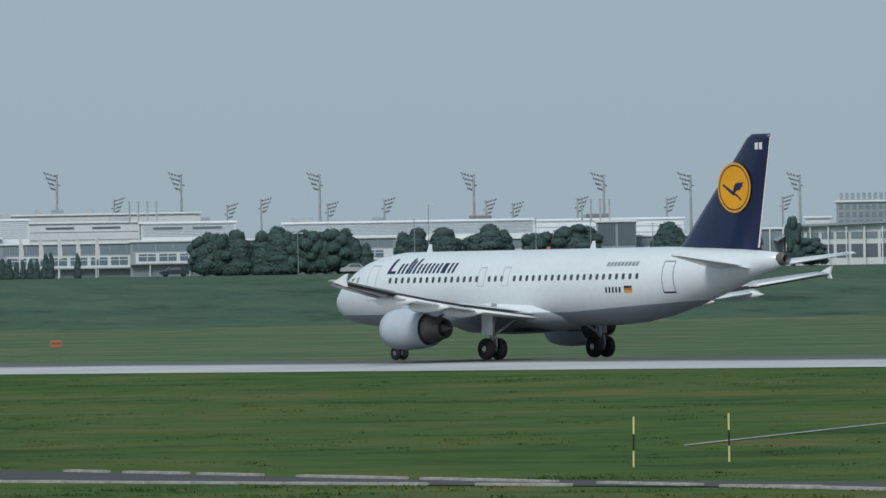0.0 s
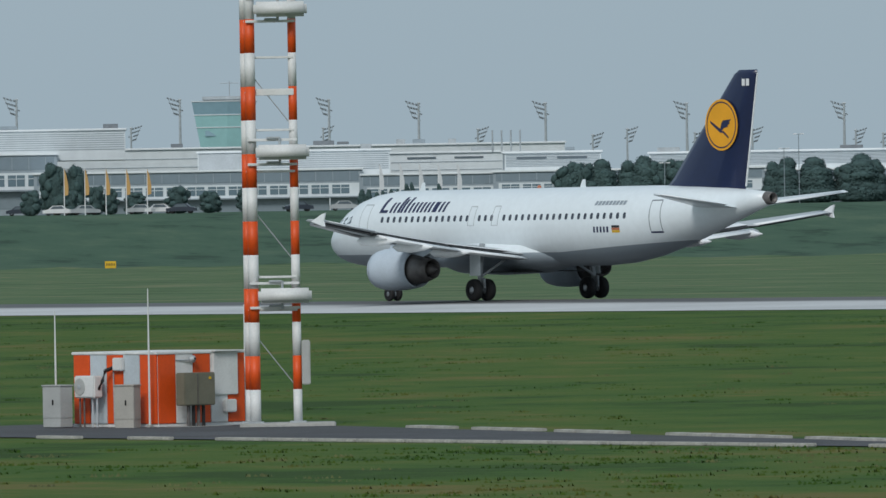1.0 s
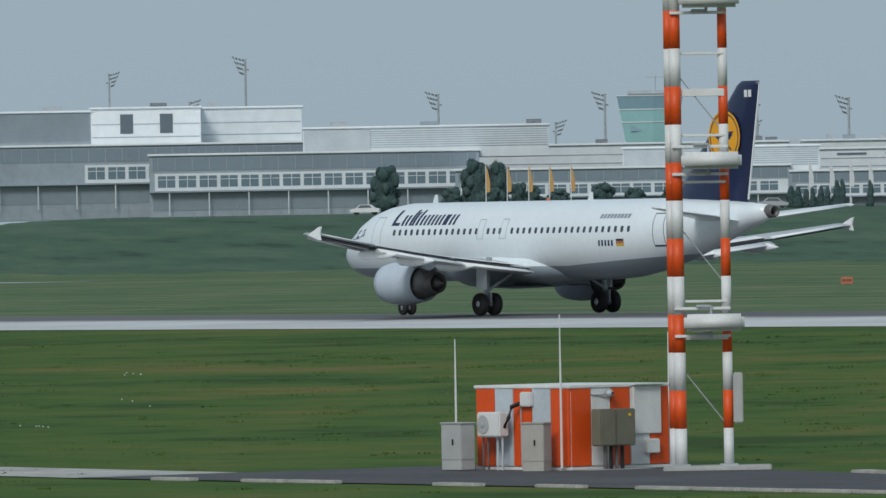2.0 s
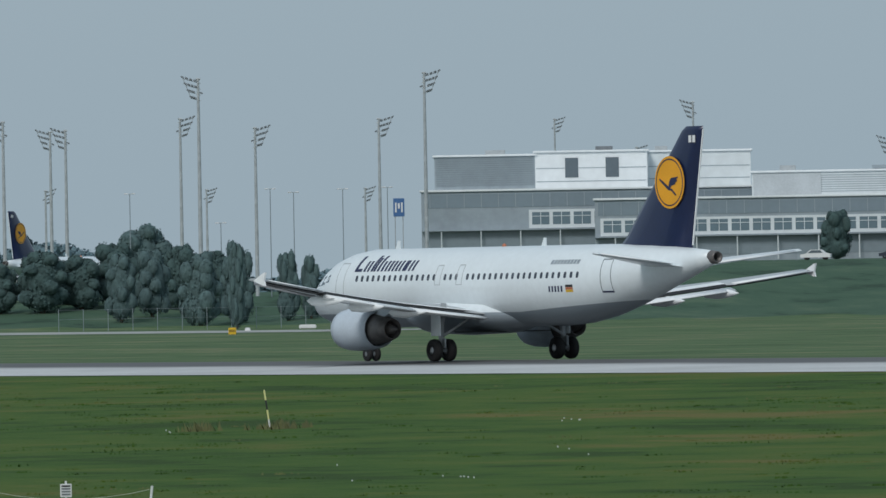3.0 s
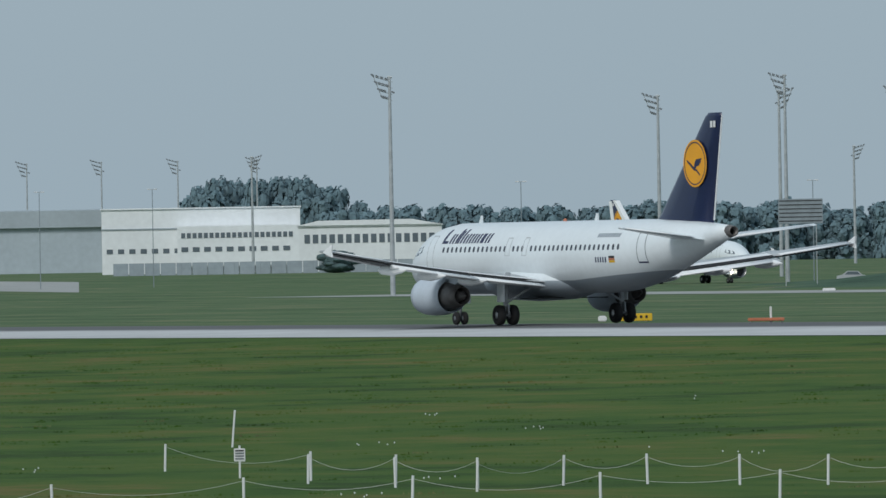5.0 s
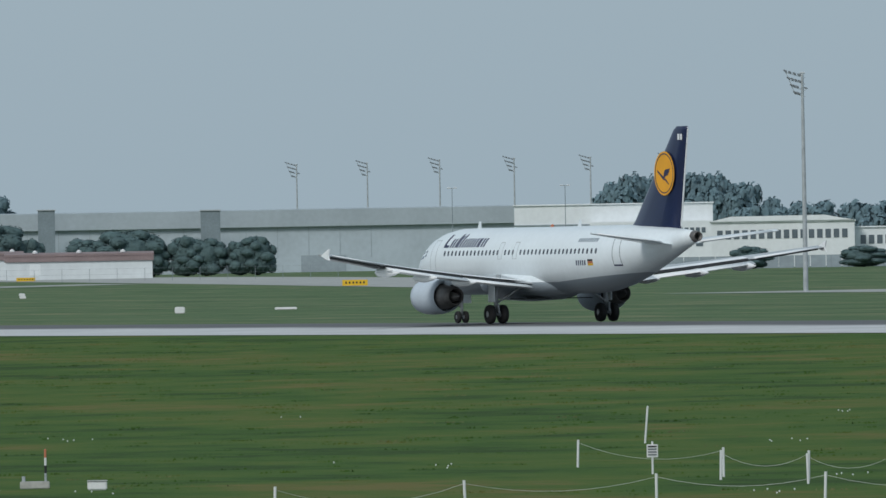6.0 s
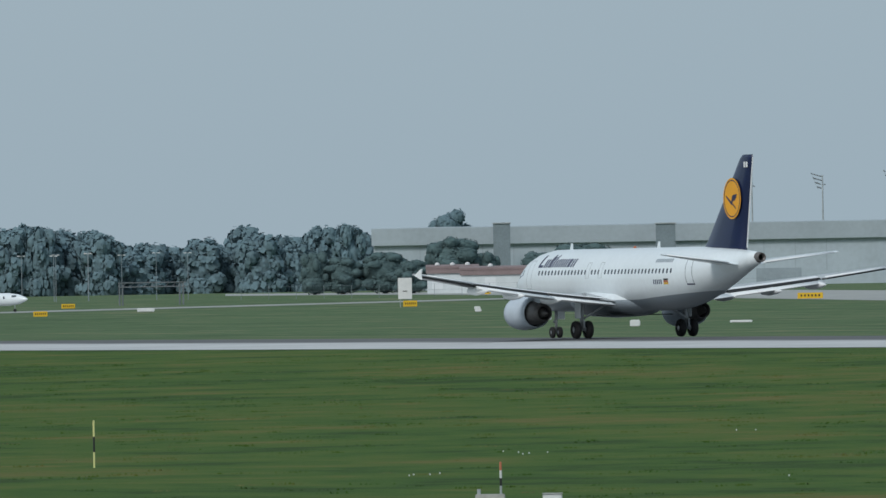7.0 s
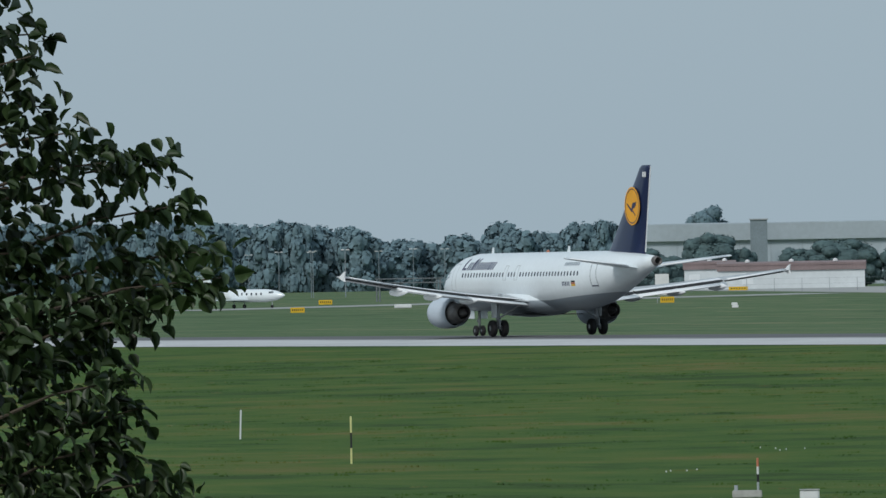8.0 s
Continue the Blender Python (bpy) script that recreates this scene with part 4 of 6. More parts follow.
def flood_mast(bearing, dist, top, arm, label, group, flip=False):
    z = land(bearing, dist)
    m = spot(bearing, dist, z) @ pose(0, 0, 0, 0, 0, 180 if flip else 0)
    h = top - z
    pole, head, lamps = flood_mast_meshes(h, arm)
    ob = thing("light_mast", m, label, "light mast", group)
    part("pole", pole, GALV, ob, "grey steel pole")
    hd = part("lamp_frame", head, GALV, ob)
    for x, lz in lamps:
        if "lamp" not in MAST_KINDS:
            first = part("floodlight", box((0.50, 0.45, 0.24), (0, 0, 0), 0.05, Matrix.Rotation(0.45, 4, "Y")), LAMPGLASS, hd)
            MAST_KINDS["lamp"] = first.data
            lamp = first
        else:
            lamp = new("floodlight", MAST_KINDS["lamp"])
            lamp.parent = hd
        lamp.location = (x, 0, lz + 0.18)
        lamp.scale = (arm, arm, arm)
    return ob


TALL_MASTS = (
    (52.568, 1811.7, 24.85), (51.89, 1811.8, 24.48), (51.135, 1811.9, 24.06), (50.294, 1812.0, 23.6), (49.585, 1812.1, 23.2),
    (49.111, 1812.2, 22.94), (48.516, 1812.3, 22.61), (54.718, 1850.6, 27.08), (53.846, 1850.6, 26.59), (53.05, 1850.7, 26.14),
    (55.725, 1877.9, 33.98),
)
SMALL_MASTS = (
    (52.288, 2311.7, 24.59), (51.681, 2311.8, 22.94), (51.499, 2311.8, 24.04), (51.141, 2311.9, 22.93), (50.837, 2311.9, 23.57),
    (50.291, 2312.0, 22.94), (50.146, 2312.0, 22.22), (49.799, 2312.1, 23.08), (49.32, 2312.2, 22.75), (48.698, 2312.3, 22.67),
    (54.122, 2350.6, 26.45), (53.107, 2350.7, 25.72), (56.022, 2377.9, 32.45), (56.439, 2420.8, 39.35),
)
APRON_MASTS = (
    (57.098, 1530.8, 33.14), (58.261, 1470.8, 31.71), (58.356, 1670.8, 29.51), (57.972, 1620.8, 27.25), (57.336, 1670.7, 28.99),
    (60.229, 1555.5, 28.16), (60.259, 1695.5, 28.05), (59.65, 1615.5, 26.94), (59.267, 1555.5, 27.71), (59.024, 1695.5, 28.18),
    (58.946, 1645.5, 27.68), (62.231, 1380.0, 26.05), (60.873, 1600.0, 26.27),
)
LOW_MASTS = (
    (59.884, 2195.5, 24.09), (59.049, 2195.5, 23.75), (58.225, 2195.5, 23.42), (57.413, 2195.5, 23.21), (62.937, 2300.0, 24.98),
)
HANGAR_MASTS = (
    (64.802, 3200.0, 31.75), (64.444, 3200.0, 31.88), (64.077, 3200.0, 32.32), (63.699, 3200.0, 32.43), (63.312, 3200.0, 32.38),
    (62.911, 3200.0, 32.46),
)
for b, d, top in TALL_MASTS:
    flood_mast(b, d, top, 0.9, "tall grey light mast behind the terminal roof", "light masts behind the terminal")
for b, d, top in SMALL_MASTS:
    flood_mast(b, d, top, 0.95, "far grey light mast behind the terminal roof", "far light masts", True)
for b, d, top in APRON_MASTS:
    flood_mast(b, d, top, 0.9, "tall grey light mast on the apron", "apron light masts", rng.random() < 0.35)
for b, d, top in LOW_MASTS:
    flood_mast(b, d, top, 0.85, "far grey light mast over the apron", "far apron light masts", True)
for b, d, top in HANGAR_MASTS:
    flood_mast(b, d, top, 1.3, "grey light mast behind the hangar", "hangar light masts")

# steel of far poles and fences, its bluish grey toned towards the haze
POLEGREY = mat("haze_grey_pole_steel", (0.24, 0.285, 0.315), 0.6, 0.1, 0.15, 1.0)
LAMPS = (
    (59.505, 1495.5, 15.28), (60.095, 1495.5, 13.29), (58.622, 1495.5, 16.9), (58.156, 1495.5, 12.79), (57.9, 1495.5, 17.25),
    (57.78, 1495.5, 16.74), (57.527, 1495.5, 17.07), (57.297, 1495.5, 17.2), (61.574, 1500.0, 13.79), (68.662, 2150.0, 9.59),
    (68.51, 2150.0, 10.03), (68.347, 2150.0, 9.92), (68.172, 2150.0, 10.24), (68.003, 2150.0, 9.91), (67.828, 2150.0, 10.23),
    (67.668, 2150.0, 10.12), (68.174, 2150.0, 10.34), (68.337, 2150.0, 10.13), (64.016, 1700.0, 14.76), (63.443, 1700.0, 14.89),
    (51.213, 1496.8, 12.37), (50.567, 1496.9, 14.12), (50.487, 1496.9, 16.13), (49.894, 1497.0, 13.98), (49.591, 1497.1, 13.27),
    (49.247, 1497.2, 12.87),
)
for b, d, top in LAMPS:
    z = land(b, d)
    ob = thing("street_lamp", spot(b, d, z), "slim grey street lamp", "street lamp", "street lamps")
    part("pole", tube(((0, 0, -0.5), (0, 0, top - z)), (0.075, 0.05), 8), POLEGREY, ob)
    part("lamp_arm", tube(((-0.5, 0, top - z), (0.5, 0, top - z)), 0.05, 6), GALV, ob)
    for k in (-0.5, 0.5):
        part("lamp_head", box((0.6, 0.3, 0.14), (k, 0, top - z + 0.02), 0.05), SIGNWHITE, ob, "pale lamp head")


# ---- buildings ----
def windows_row(parent, x0, x1, z0, z1, step, fill, y, material, name="window"):
    k = 0
    x = x0
    while x + step * fill <= x1:
        part(name, box((step * fill, 0.10, z1 - z0), (x + step * fill / 2, y, (z0 + z1) / 2)), material, parent)
        x += step
        k += 1


def hall(name, row, depth, material, label, category="building", roof=FACADEWHITE, eave=0.35, ground=True, group=""):
    """A plain hall facing the eye: wall body, roof slab with an overhang."""
    b, d, w, z0, z1 = row
    base = min(z0, land(b, d)) - 0.3 if ground else z0
    ob = thing(name, spot(b, d, 0), label, category, group)
    part("wall", box((w, depth, z1 - base - 0.3), (0, depth / 2, (base + z1 - 0.3) / 2), 0.05), material, ob)
    part("roof", box((w + 0.5, depth + 2 * eave, 0.32), (0, depth / 2, z1 - 0.14), 0.05), roof, ob, "pale flat roof edge")
    return ob


TERMINAL = (
    (56.235, 1690.8, 52.5, 8.93, 18.31), (55.367, 1647.9, 49.9, 7.56, 16.33), (53.745, 1620.6, 49.9, 6.42, 13.13), (52.468, 1620.7, 22.4, 5.97, 12.16), (51.42, 1581.8, 40.4, 6.62, 12.13),
    (49.77, 1582.1, 50.7, 6.34, 11.68),
)
UPPER = (
    (56.796, 1705.8, 15.4, 18.81, 23.75), (56.249, 1705.8, 17.2, 18.7, 24.16), (55.696, 1715.8, 15.9, 19.02, 24.08), (54.779, 1662.9, 37.5, 16.4, 20.13), (53.228, 1635.7, 29.5, 12.61, 16.08),
    (52.41, 1660.7, 17.6, 12.32, 15.66), (51.83, 1596.8, 14.5, 12.4, 15.0), (50.619, 1596.9, 38.6, 12.16, 14.58), (49.514, 1597.1, 23.0, 11.79, 14.39), (53.504, 1690.6, 102.0, 13.56, 17.14),
)
for i, row in enumerate(TERMINAL):
    b, d, w, z0, z1 = row
    ob = hall("terminal_wing", row, 30, FACADEGREY, "long grey terminal wing with window bands and white roof edge", "terminal", group="terminal wings")
    h = z1 - z0
    # glazed bands with mullions between the storeys
    first = -w * 0.19 if i == 0 else -w / 2 + 0.8
    part("window_surround", box((w / 2 - 0.4 - first, 0.10, h * 0.30), ((first + w / 2 - 0.4) / 2, -0.02, z0 + h * 0.51)), FACADEPALE, ob, "pale strip round the windows")
    x = first + 0.4
    while x + 3.0 < w / 2 - 0.6:
        for k in range(2):
            part("window", box((1.25, 0.12, h * 0.20), (x + 0.7 + 1.36 * k, -0.04, z0 + h * 0.52)), STOREYGLASS, ob)
        part("window_bar", box((2.7, 0.06, 0.09), (x + 1.38, -0.12, z0 + h * 0.555)), FACADEPALE, ob)
        x += 3.15
    part("glass_band", box((w * 0.98, 0.08, h * 0.22), (0, -0.01, z0 + h * 0.82)), CURTAIN, ob, "grey glazed upper band")
    part("ground_glazing", box((w * 0.98, 0.08, h * 0.30), (0, -0.01, z0 + h * 0.17)), LOBBYGLASS, ob, "grey-blue glazed ground storey")
    part("canopy", box((w, 1.4, 0.16), (0, -0.7, z0 + h * 0.34), 0.03), FACADEGREY, ob)
    for k in range(int(w // 6)):
        part("column", tube(((-w / 2 + 3 + 6 * k, -1.2, z0 - 0.6), (-w / 2 + 3 + 6 * k, -1.2, z0 + h * 0.34)), 0.10, 8), FACADEPALE, ob)
    for k in range(int(w // 2.6)):
        part("mullion", box((0.10, 0.08, h * 0.22), (-w / 2 + 1.3 + 2.6 * k, -0.07, z0 + h * 0.82)), FACADEGREY, ob)
KIND = (FACADEGREY, FACADEWHITE, FACADEPALE, FACADEPALE, FACADEPALE, FACADEPALE, FACADEPALE, FACADEPALE, FACADEPALE, FACADEPALE)
for i, row in enumerate(UPPER):
    b, d, w, z0, z1 = row
    ob = hall("roof_storey", (b, d, w, z0 - 1.2, z1), 14, KIND[i], "pale set-back upper storey on the terminal", "terminal", ground=False, group="terminal roof storeys")
    # thin cladding joints
    rails = 8 if i in (3, 4, 6, 7) else 2
    for k in range(rails):
        part("cladding_rail", box((w - 0.4, 0.08, 0.10), (0, -0.03, z0 + (z1 - z0) * (0.14 + 0.74 * k / rails))), FACADEGREY, ob)
    if i in (3, 4):
        part("end_bay", box((w * 0.27, 0.10, (z1 - z0) * 0.86), (-w * 0.36, -0.10, (z0 + z1) / 2 - 0.2)), LOUVRE, ob, "grey louvred end bay")
    if i == 1:
        for x in (-3.0, 3.2):
            part("window", box((2.0, 0.12, 3.0), (x, -0.04, z0 + (z1 - z0) * 0.52)), DARKGLASS, ob, "dark square window")
    if i == 0:
        for k in range(14):
            part("louvre", box((w - 0.6, 0.14, 0.16), (0, -0.05, z0 + 0.3 + k * 0.33)), LOUVREDARK, ob)
    if i in (5, 6):
        for x in (-0.22, 0.2):
            part("window", box((4.5, 0.12, 0.32), (x * w, -0.04, z1 - 1.0)), DARKGLASS, ob, "dark slit window")
    # plant boxes on the roof
    for k in range(max(1, int(w // 11))):
        part("roof_plant", box((rng.uniform(1.2, 3.6), 2, rng.uniform(0.4, 0.9)), (rng.uniform(-w / 2 + 2, w / 2 - 2), 5, z1 + 0.35), 0.05), rng.choice((GALV, FACADEGREY, LAMPGLASS)), ob)

for row in (
    (51.972, 1612.8, 7.3, 10.94, 15.13), (49.47, 1574.1, 6.0, 9.79, 13.9),
):
    b, d, w, z0, z1 = row
    ob = hall("glass_stairwell", row, 8, FACADEGREY, "dark glazed stair block on the terminal front", "terminal", ground=True, group="stair blocks")
    for k in range(2):
        for q in range(5):
            part("pane", box((w * 0.44 / 5, 0.1, z1 - z0 - 0.6), (-w * 0.47 + w * 0.5 * k + w * 0.088 * q + 0.35, -0.03, (z0 + z1) / 2)), DARKGLASS, ob)
    for k in range(4):
        part("chimney", tube(((-2.2 + k * 1.4 - 3, 6, z1), (-2.2 + k * 1.4 - 3, 6, z1 + 3.3)), 0.13, 8), GALV, ob)

# control tower: the cab widens upward
for row in (
    (53.584, 1750.6, 10.8, 17.25, 24.56),
):
    b, d, w, z0, z1 = row
    b, z1 = b + 0.02, z1 + 1.2
    ob = thing("control_tower", spot(b, d, 0), "teal glazed control tower with a flared cab", "control tower")
    part("shaft", box((w * 0.55, w * 0.55, z0 + 4), (0, 3, (z0 - 4) / 2 + 1), 0.1), FACADEPALE, ob)
    n, h = 4, z1 - z0

    def ring(u, z, r=0.0):
        hw = w * (0.36 + 0.14 * u) + r
        return [(-hw, 3 - hw, z), (hw * 0.1, 3 - hw * 1.15, z), (hw, 3 - hw, z), (hw, 3 + hw, z), (-hw, 3 + hw, z)]
    for k, (u0, u1, m) in enumerate(((0.0, 0.42, TOWERGLASS), (0.42, 0.66, TOWERGLASS), (0.66, 0.92, TOWERBLUE))):
        bm = bmesh.new()
        a = [bm.verts.new(p) for p in ring(u0 + 0.01, z0 + h * u0)]
        c = [bm.verts.new(p) for p in ring(u1, z0 + h * (u1 - 0.015))]
        for q in range(5):
            bm.faces.new((a[q], a[(q + 1) % 5], c[(q + 1) % 5], c[q]))
        bm.faces.new(c)
        bm.faces.new(a[::-1])
        part("glazing", bm, m, ob, "blue-green tower glazing")
    for u in (0.42, 0.66, 0.92):
        bm = bmesh.new()
        a = [bm.verts.new(p) for p in ring(u, z0 + h * u - 0.10, 0.08)]
        c = [bm.verts.new(p) for p in ring(u, z0 + h * u + 0.06, 0.08)]
        for q in range(5):
            bm.faces.new((a[q], a[(q + 1) % 5], c[(q + 1) % 5], c[q]))
        bm.faces.new(c)
        bm.faces.new(a[::-1])
        part("floor_band", bm, FACADEPALE, ob)
    part("pane", box((2.4, 0.1, 0.9), (-w * 0.18, 3 - w * 0.43, z0 + h * 0.3)), TOWERBLUE, ob)
    part("roof", box((w * 0.72, w * 0.72, 0.6), (0.3, 3, z1 - 0.2), 0.12), GALV, ob, "grey roof")
    part("antenna", tube(((0.9, 3, z1), (0.9, 3, z1 + 2.6)), 0.08, 6), GALV, ob)
    part("antenna_bar", tube(((-0.7, 3, z1 + 2.3), (2.4, 3, z1 + 2.3)), 0.06, 6), GALV, ob)
    for x in (-w * 0.35, w * 0.25, w * 0.4):
        part("dish", lathe(((0, 0.4), (0.5, 0.45), (0.8, 0.2)), 12, axis="z"), SIGNWHITE, ob).location = (x, 3, z0 - 0.2)

# hotel and car park at the road's end
HOTEL = (
    (48.06, 1762.4, 15.2, 6.79, 17.62), (48.141, 1552.4, 21.1, 7.23, 12.63), (48.689, 1562.3, 10.2, 6.83, 12.35), (48.359, 1582.3, 3.9, 12.29, 14.01),
)
ob = hall("hotel", HOTEL[0], 20, FACADEGREY, "grey-blue hotel block with a roof sign", "hotel")
b, d, w, z0, z1 = HOTEL[0]
for k in range(3):
    windows_row(ob, -w / 2 + 0.5, w / 2 - 0.5, z1 - 1.4 - k * 1.3, z1 - 0.6 - k * 1.3, 1.1, 0.6, -0.03, CURTAIN)
for k in range(9):
    part("sign_bar", box((0.55, 0.15, 1.1), (-w / 2 + 0.9 + k * 0.95, 0.6, z1 + 0.75)), FACADEGREY, ob, "grey bar of the roof sign")
part("sign_rail", box((9.0, 0.1, 0.08), (-w / 2 + 4.7, 0.6, z1 + 0.15)), GALV, ob)
ob = hall("arched_hall", HOTEL[1], 24, FACADEPALE, "low hall with a pale sloping roof and open steel front", "hall")
b, d, w, z0, z1 = HOTEL[1]
part("sloped_roof", prism(((-w / 2 - 2, z1 - 2.2), (-w / 2 + 2.5, z1 + 0.05), (w / 2, z1 + 0.5), (w / 2, z1 + 0.2), (-w / 2 + 2.5, z1 - 0.3), (-w / 2 - 1.2, z1 - 2.4)), -1.2, 18, "y"), FACADEGREY, ob)
for k in range(8):
    part("steel_post", tube(((-w / 2 + 1 + k * 2.7, -1.0, z0 - 1), (-w / 2 + 1 + k * 2.7, -1.0, z1 - 0.4)), 0.1, 6), FACADEWHITE, ob)
windows_row(ob, -w / 2 + 1, w / 2 - 0.5, z0 + 0.4, z0 + 2.4, 2.2, 0.8, -0.03, DARKGLASS)
windows_row(ob, -w / 2 + 1, w / 2 - 0.5, z0 + 3.2, z0 + 4.2, 2.2, 0.8, -0.03, CURTAIN)
ob = hall("glass_hall", HOTEL[2], 20, CURTAIN, "grey glazed hall with white columns", "hall")
b, d, w, z0, z1 = HOTEL[2]
for k in range(5):
    part("column", tube(((-w / 2 + 1 + k * 2, -0.3, z0 - 1), (-w / 2 + 1 + k * 2, -0.3, z1)), 0.12, 6), FACADEWHITE, ob)
hall("roof_storey", HOTEL[3], 6, FACADEPALE, "small pale roof storey", "hall", ground=False)

# offices and hangars further along
OFFICE = (
    (62.342, 2310.0, 29.3, 2.24, 10.79), (61.846, 2320.0, 10.8, 2.11, 9.42),
)
for i, row in enumerate(OFFICE):
    b, d, w, z0, z1 = row
    ob = hall("office_building", row, 14, FACADEWHITE, "white office building with rows of dark windows", "building", group="white offices")
    h = z1 - land(b, d)
    for k in range(1):
        zz = z1 - 3.6
        windows_row(ob, -w / 2 + 1.2, w / 2 - 1.2, zz, zz + 1.8, 1.7, 0.66, -0.03, DARKGLASS)
    if i == 0:
        part("gable_roof", prism(((-w / 2 - 0.3, z1), (-w / 2 + 4, z1 + 1.0), (w / 2 - 6, z1 + 1.1), (w / 2 - 3.5, z1 + 0.6), (w / 2, z1)), -0.6, 13, "y"), FACADEWHITE, ob, "pale pitched roof")
SERVICEGREY = mat("dark_service_block_cladding", (0.20, 0.25, 0.28), 0.55, 0, 0.15, 4.0, fine=0.5)
HANGARGREY = mat("hangar_wall_panels", (0.41, 0.48, 0.53), 0.6, 0, 0.1, 14.0, fine=1.4)
HANGAR = (
    (65.214, 3000.0, 158.2, 0.09, 18.24), (66.074, 2990.0, 4.5, 13.29, 18.68), (65.243, 2990.0, 5.2, 12.54, 17.92), (66.081, 2990.0, 4.5, 13.46, 18.54),
)
ob = hall("hangar", HANGAR[0], 60, HANGARGREY, "very long grey hangar with a tall roof band", "hangar", roof=HANGARGREY)
b, d, w, z0, z1 = HANGAR[0]
part("roof_band", box((w + 1.0, 1.6, 4.6), (0, -0.6, z1 - 2.5), 0.1), mat("hangar_roof_band", (0.36, 0.42, 0.46), 0.6, 0, 0.1, 14.0, fine=1.4), ob, "grey deep roof band")
for k in range(15):
    part("panel_seam", box((0.10, 0.1, 8.2), (-w / 2 + 4 + k * 8.3, -0.04, z1 - 9)), FACADEGREY, ob)
for k in range(3):
    part("gate", box((12, 0.12, 5.5), (-w * 0.2 + k * 30, -0.04, z0 + 3.0)), FACADEGREY, ob)
for row in HANGAR[1:3]:
    b2, d2, w2, z2, z3 = row
    o2 = hall("roof_tower", (b2, d2 - 3, w2, z2 - 1, z3 + 0.4), 2.2, SERVICEGREY, "dark grey service block on the hangar front", "hangar block", roof=GALV, ground=True)
WHITEHANGAR = (
    (63.199, 2400.0, 42.2, 0.96, 15.36),
)
for row in WHITEHANGAR:
    b, d, w, z0, z1 = row
    ob = hall("white_hall", row, 26, FACADEWHITE, "white maintenance hall with window bands", "building")
    windows_row(ob, -w * 0.05, w / 2 - 0.6, z1 - 6.4, z1 - 5.3, 1.2, 0.7, -0.03, DARKGLASS)
    windows_row(ob, -w / 2 + 1, w / 2 - 0.6, z1 - 9.6, z1 - 8.6, 2.4, 0.55, -0.03, DARKGLASS)
    part("wall_ledge", box((w, 0.3, 0.25), (0, -0.1, z1 - 4.4)), FACADEGREY, ob)
    part("annex", box((w * 0.62, 5, 8.6), (w * 0.19, -2.6, z1 - 8.2), 0.1), FACADEWHITE, ob, "white lower annex")
    windows_row(ob, -w * 0.10, w / 2 - 0.8, z1 - 6.5, z1 - 5.4, 1.2, 0.7, -5.14, DARKGLASS)
    windows_row(ob, -w * 0.10, w / 2 - 0.8, z1 - 9.4, z1 - 8.4, 2.4, 0.6, -5.14, DARKGLASS)
SHEDS = (
    (65.912, 2250.0, 29.2, 1.21, 6.72), (66.327, 2300.0, 10.3, 3.51, 7.18),
)
for row in SHEDS:
    b, d, w, z0, z1 = row
    ob = hall("shed", (b, d, w, z0, z1 - 0.6), 12, FACADEPALE, "low pale shed with a reddish roof", "shed", group="sheds")
    part("pitched_roof", prism(((-0.5, z1 - 0.7), (6.0, z1 + 0.1), (12.5, z1 - 0.7)), -w / 2 - 0.3, w / 2 + 0.3, "x"), ROOFRED, ob, "reddish pitched roof")
    for k in range(3):
        part("roof_vent", lathe(((0, 0.5), (0.35, 0.5), (0.6, 0.1)), 10, axis="z"), SIGNWHITE, ob).location = (-w * 0.3 + k * w * 0.3, 4.5, z1 - 0.05)
    part("fascia", box((w + 0.5, 0.25, 1.5), (0, -0.25, z1 - 1.0), 0.04), ROOFRED, ob, "reddish roof edge")
    part("door", box((2.2, 0.1, 2.2), (-w * 0.3, -0.03, land(b, d) + 2.0)), FACADEWHITE, ob)


# ---- airport clutter ----
def panel_sign(name, bearing, dist, w, z0, z1, material, label, bars=None, group="", depth=0.25):
    ob = thing(name, spot(bearing, dist, 0), label, "sign", group)
    part("panel", box((w, depth, z1 - z0), (0, 0, (z0 + z1) / 2), 0.03), material, ob)
    g = land(bearing, dist)
    if z0 - g > 0.05:
        for k in (-0.35, 0.35):
            part("leg", tube(((w * k, 0.05, g - 0.2), (w * k, 0.05, z0 + 0.05)), 0.07, 6), GALV, ob)
    for x, zz, bw, bh in bars or ():
        part("bar", box((bw, 0.05, bh), (x, -depth / 2 - 0.02, zz)), BLACK if material is not BLUESIGN else SIGNWHITE, ob)
    return ob


b, d, w, z0, z1 = (57.239, 1470.8, 1.4, 13.1, 15.5)
panel_sign("pylon_sign", b, d, w * 1.05, z0, z1, BLUESIGN, "tall blue pylon sign with white bars", ((-0.4, (z0 + z1) / 2, 0.2, 1.3), (0.4, (z0 + z1) / 2, 0.2, 1.3), (0, (z0 + z1) / 2 + 0.2, 0.25, 0.7)))
b, d, w, z0, z1 = (60.159, 1395.5, 5.5, 7.31, 10.39)
panel_sign("notice_board", b, d, w, z0, z1, POLEGREY, "dark slatted board on tall posts", [(0, z0 + 0.35 + 0.5 * k, w * 0.96, 0.10) for k in range(6)])
b, d, w, z0, z1 = (66.569, 1700.0, 1.9, 1.63, 4.52)
panel_sign("white_sign", b, d, w * 1.1, z0 - 0.3, z1, SIGNWHITE, "white upright sign board beside the taxiway", ((0, z0 + 0.9, 0.7, 0.12),))

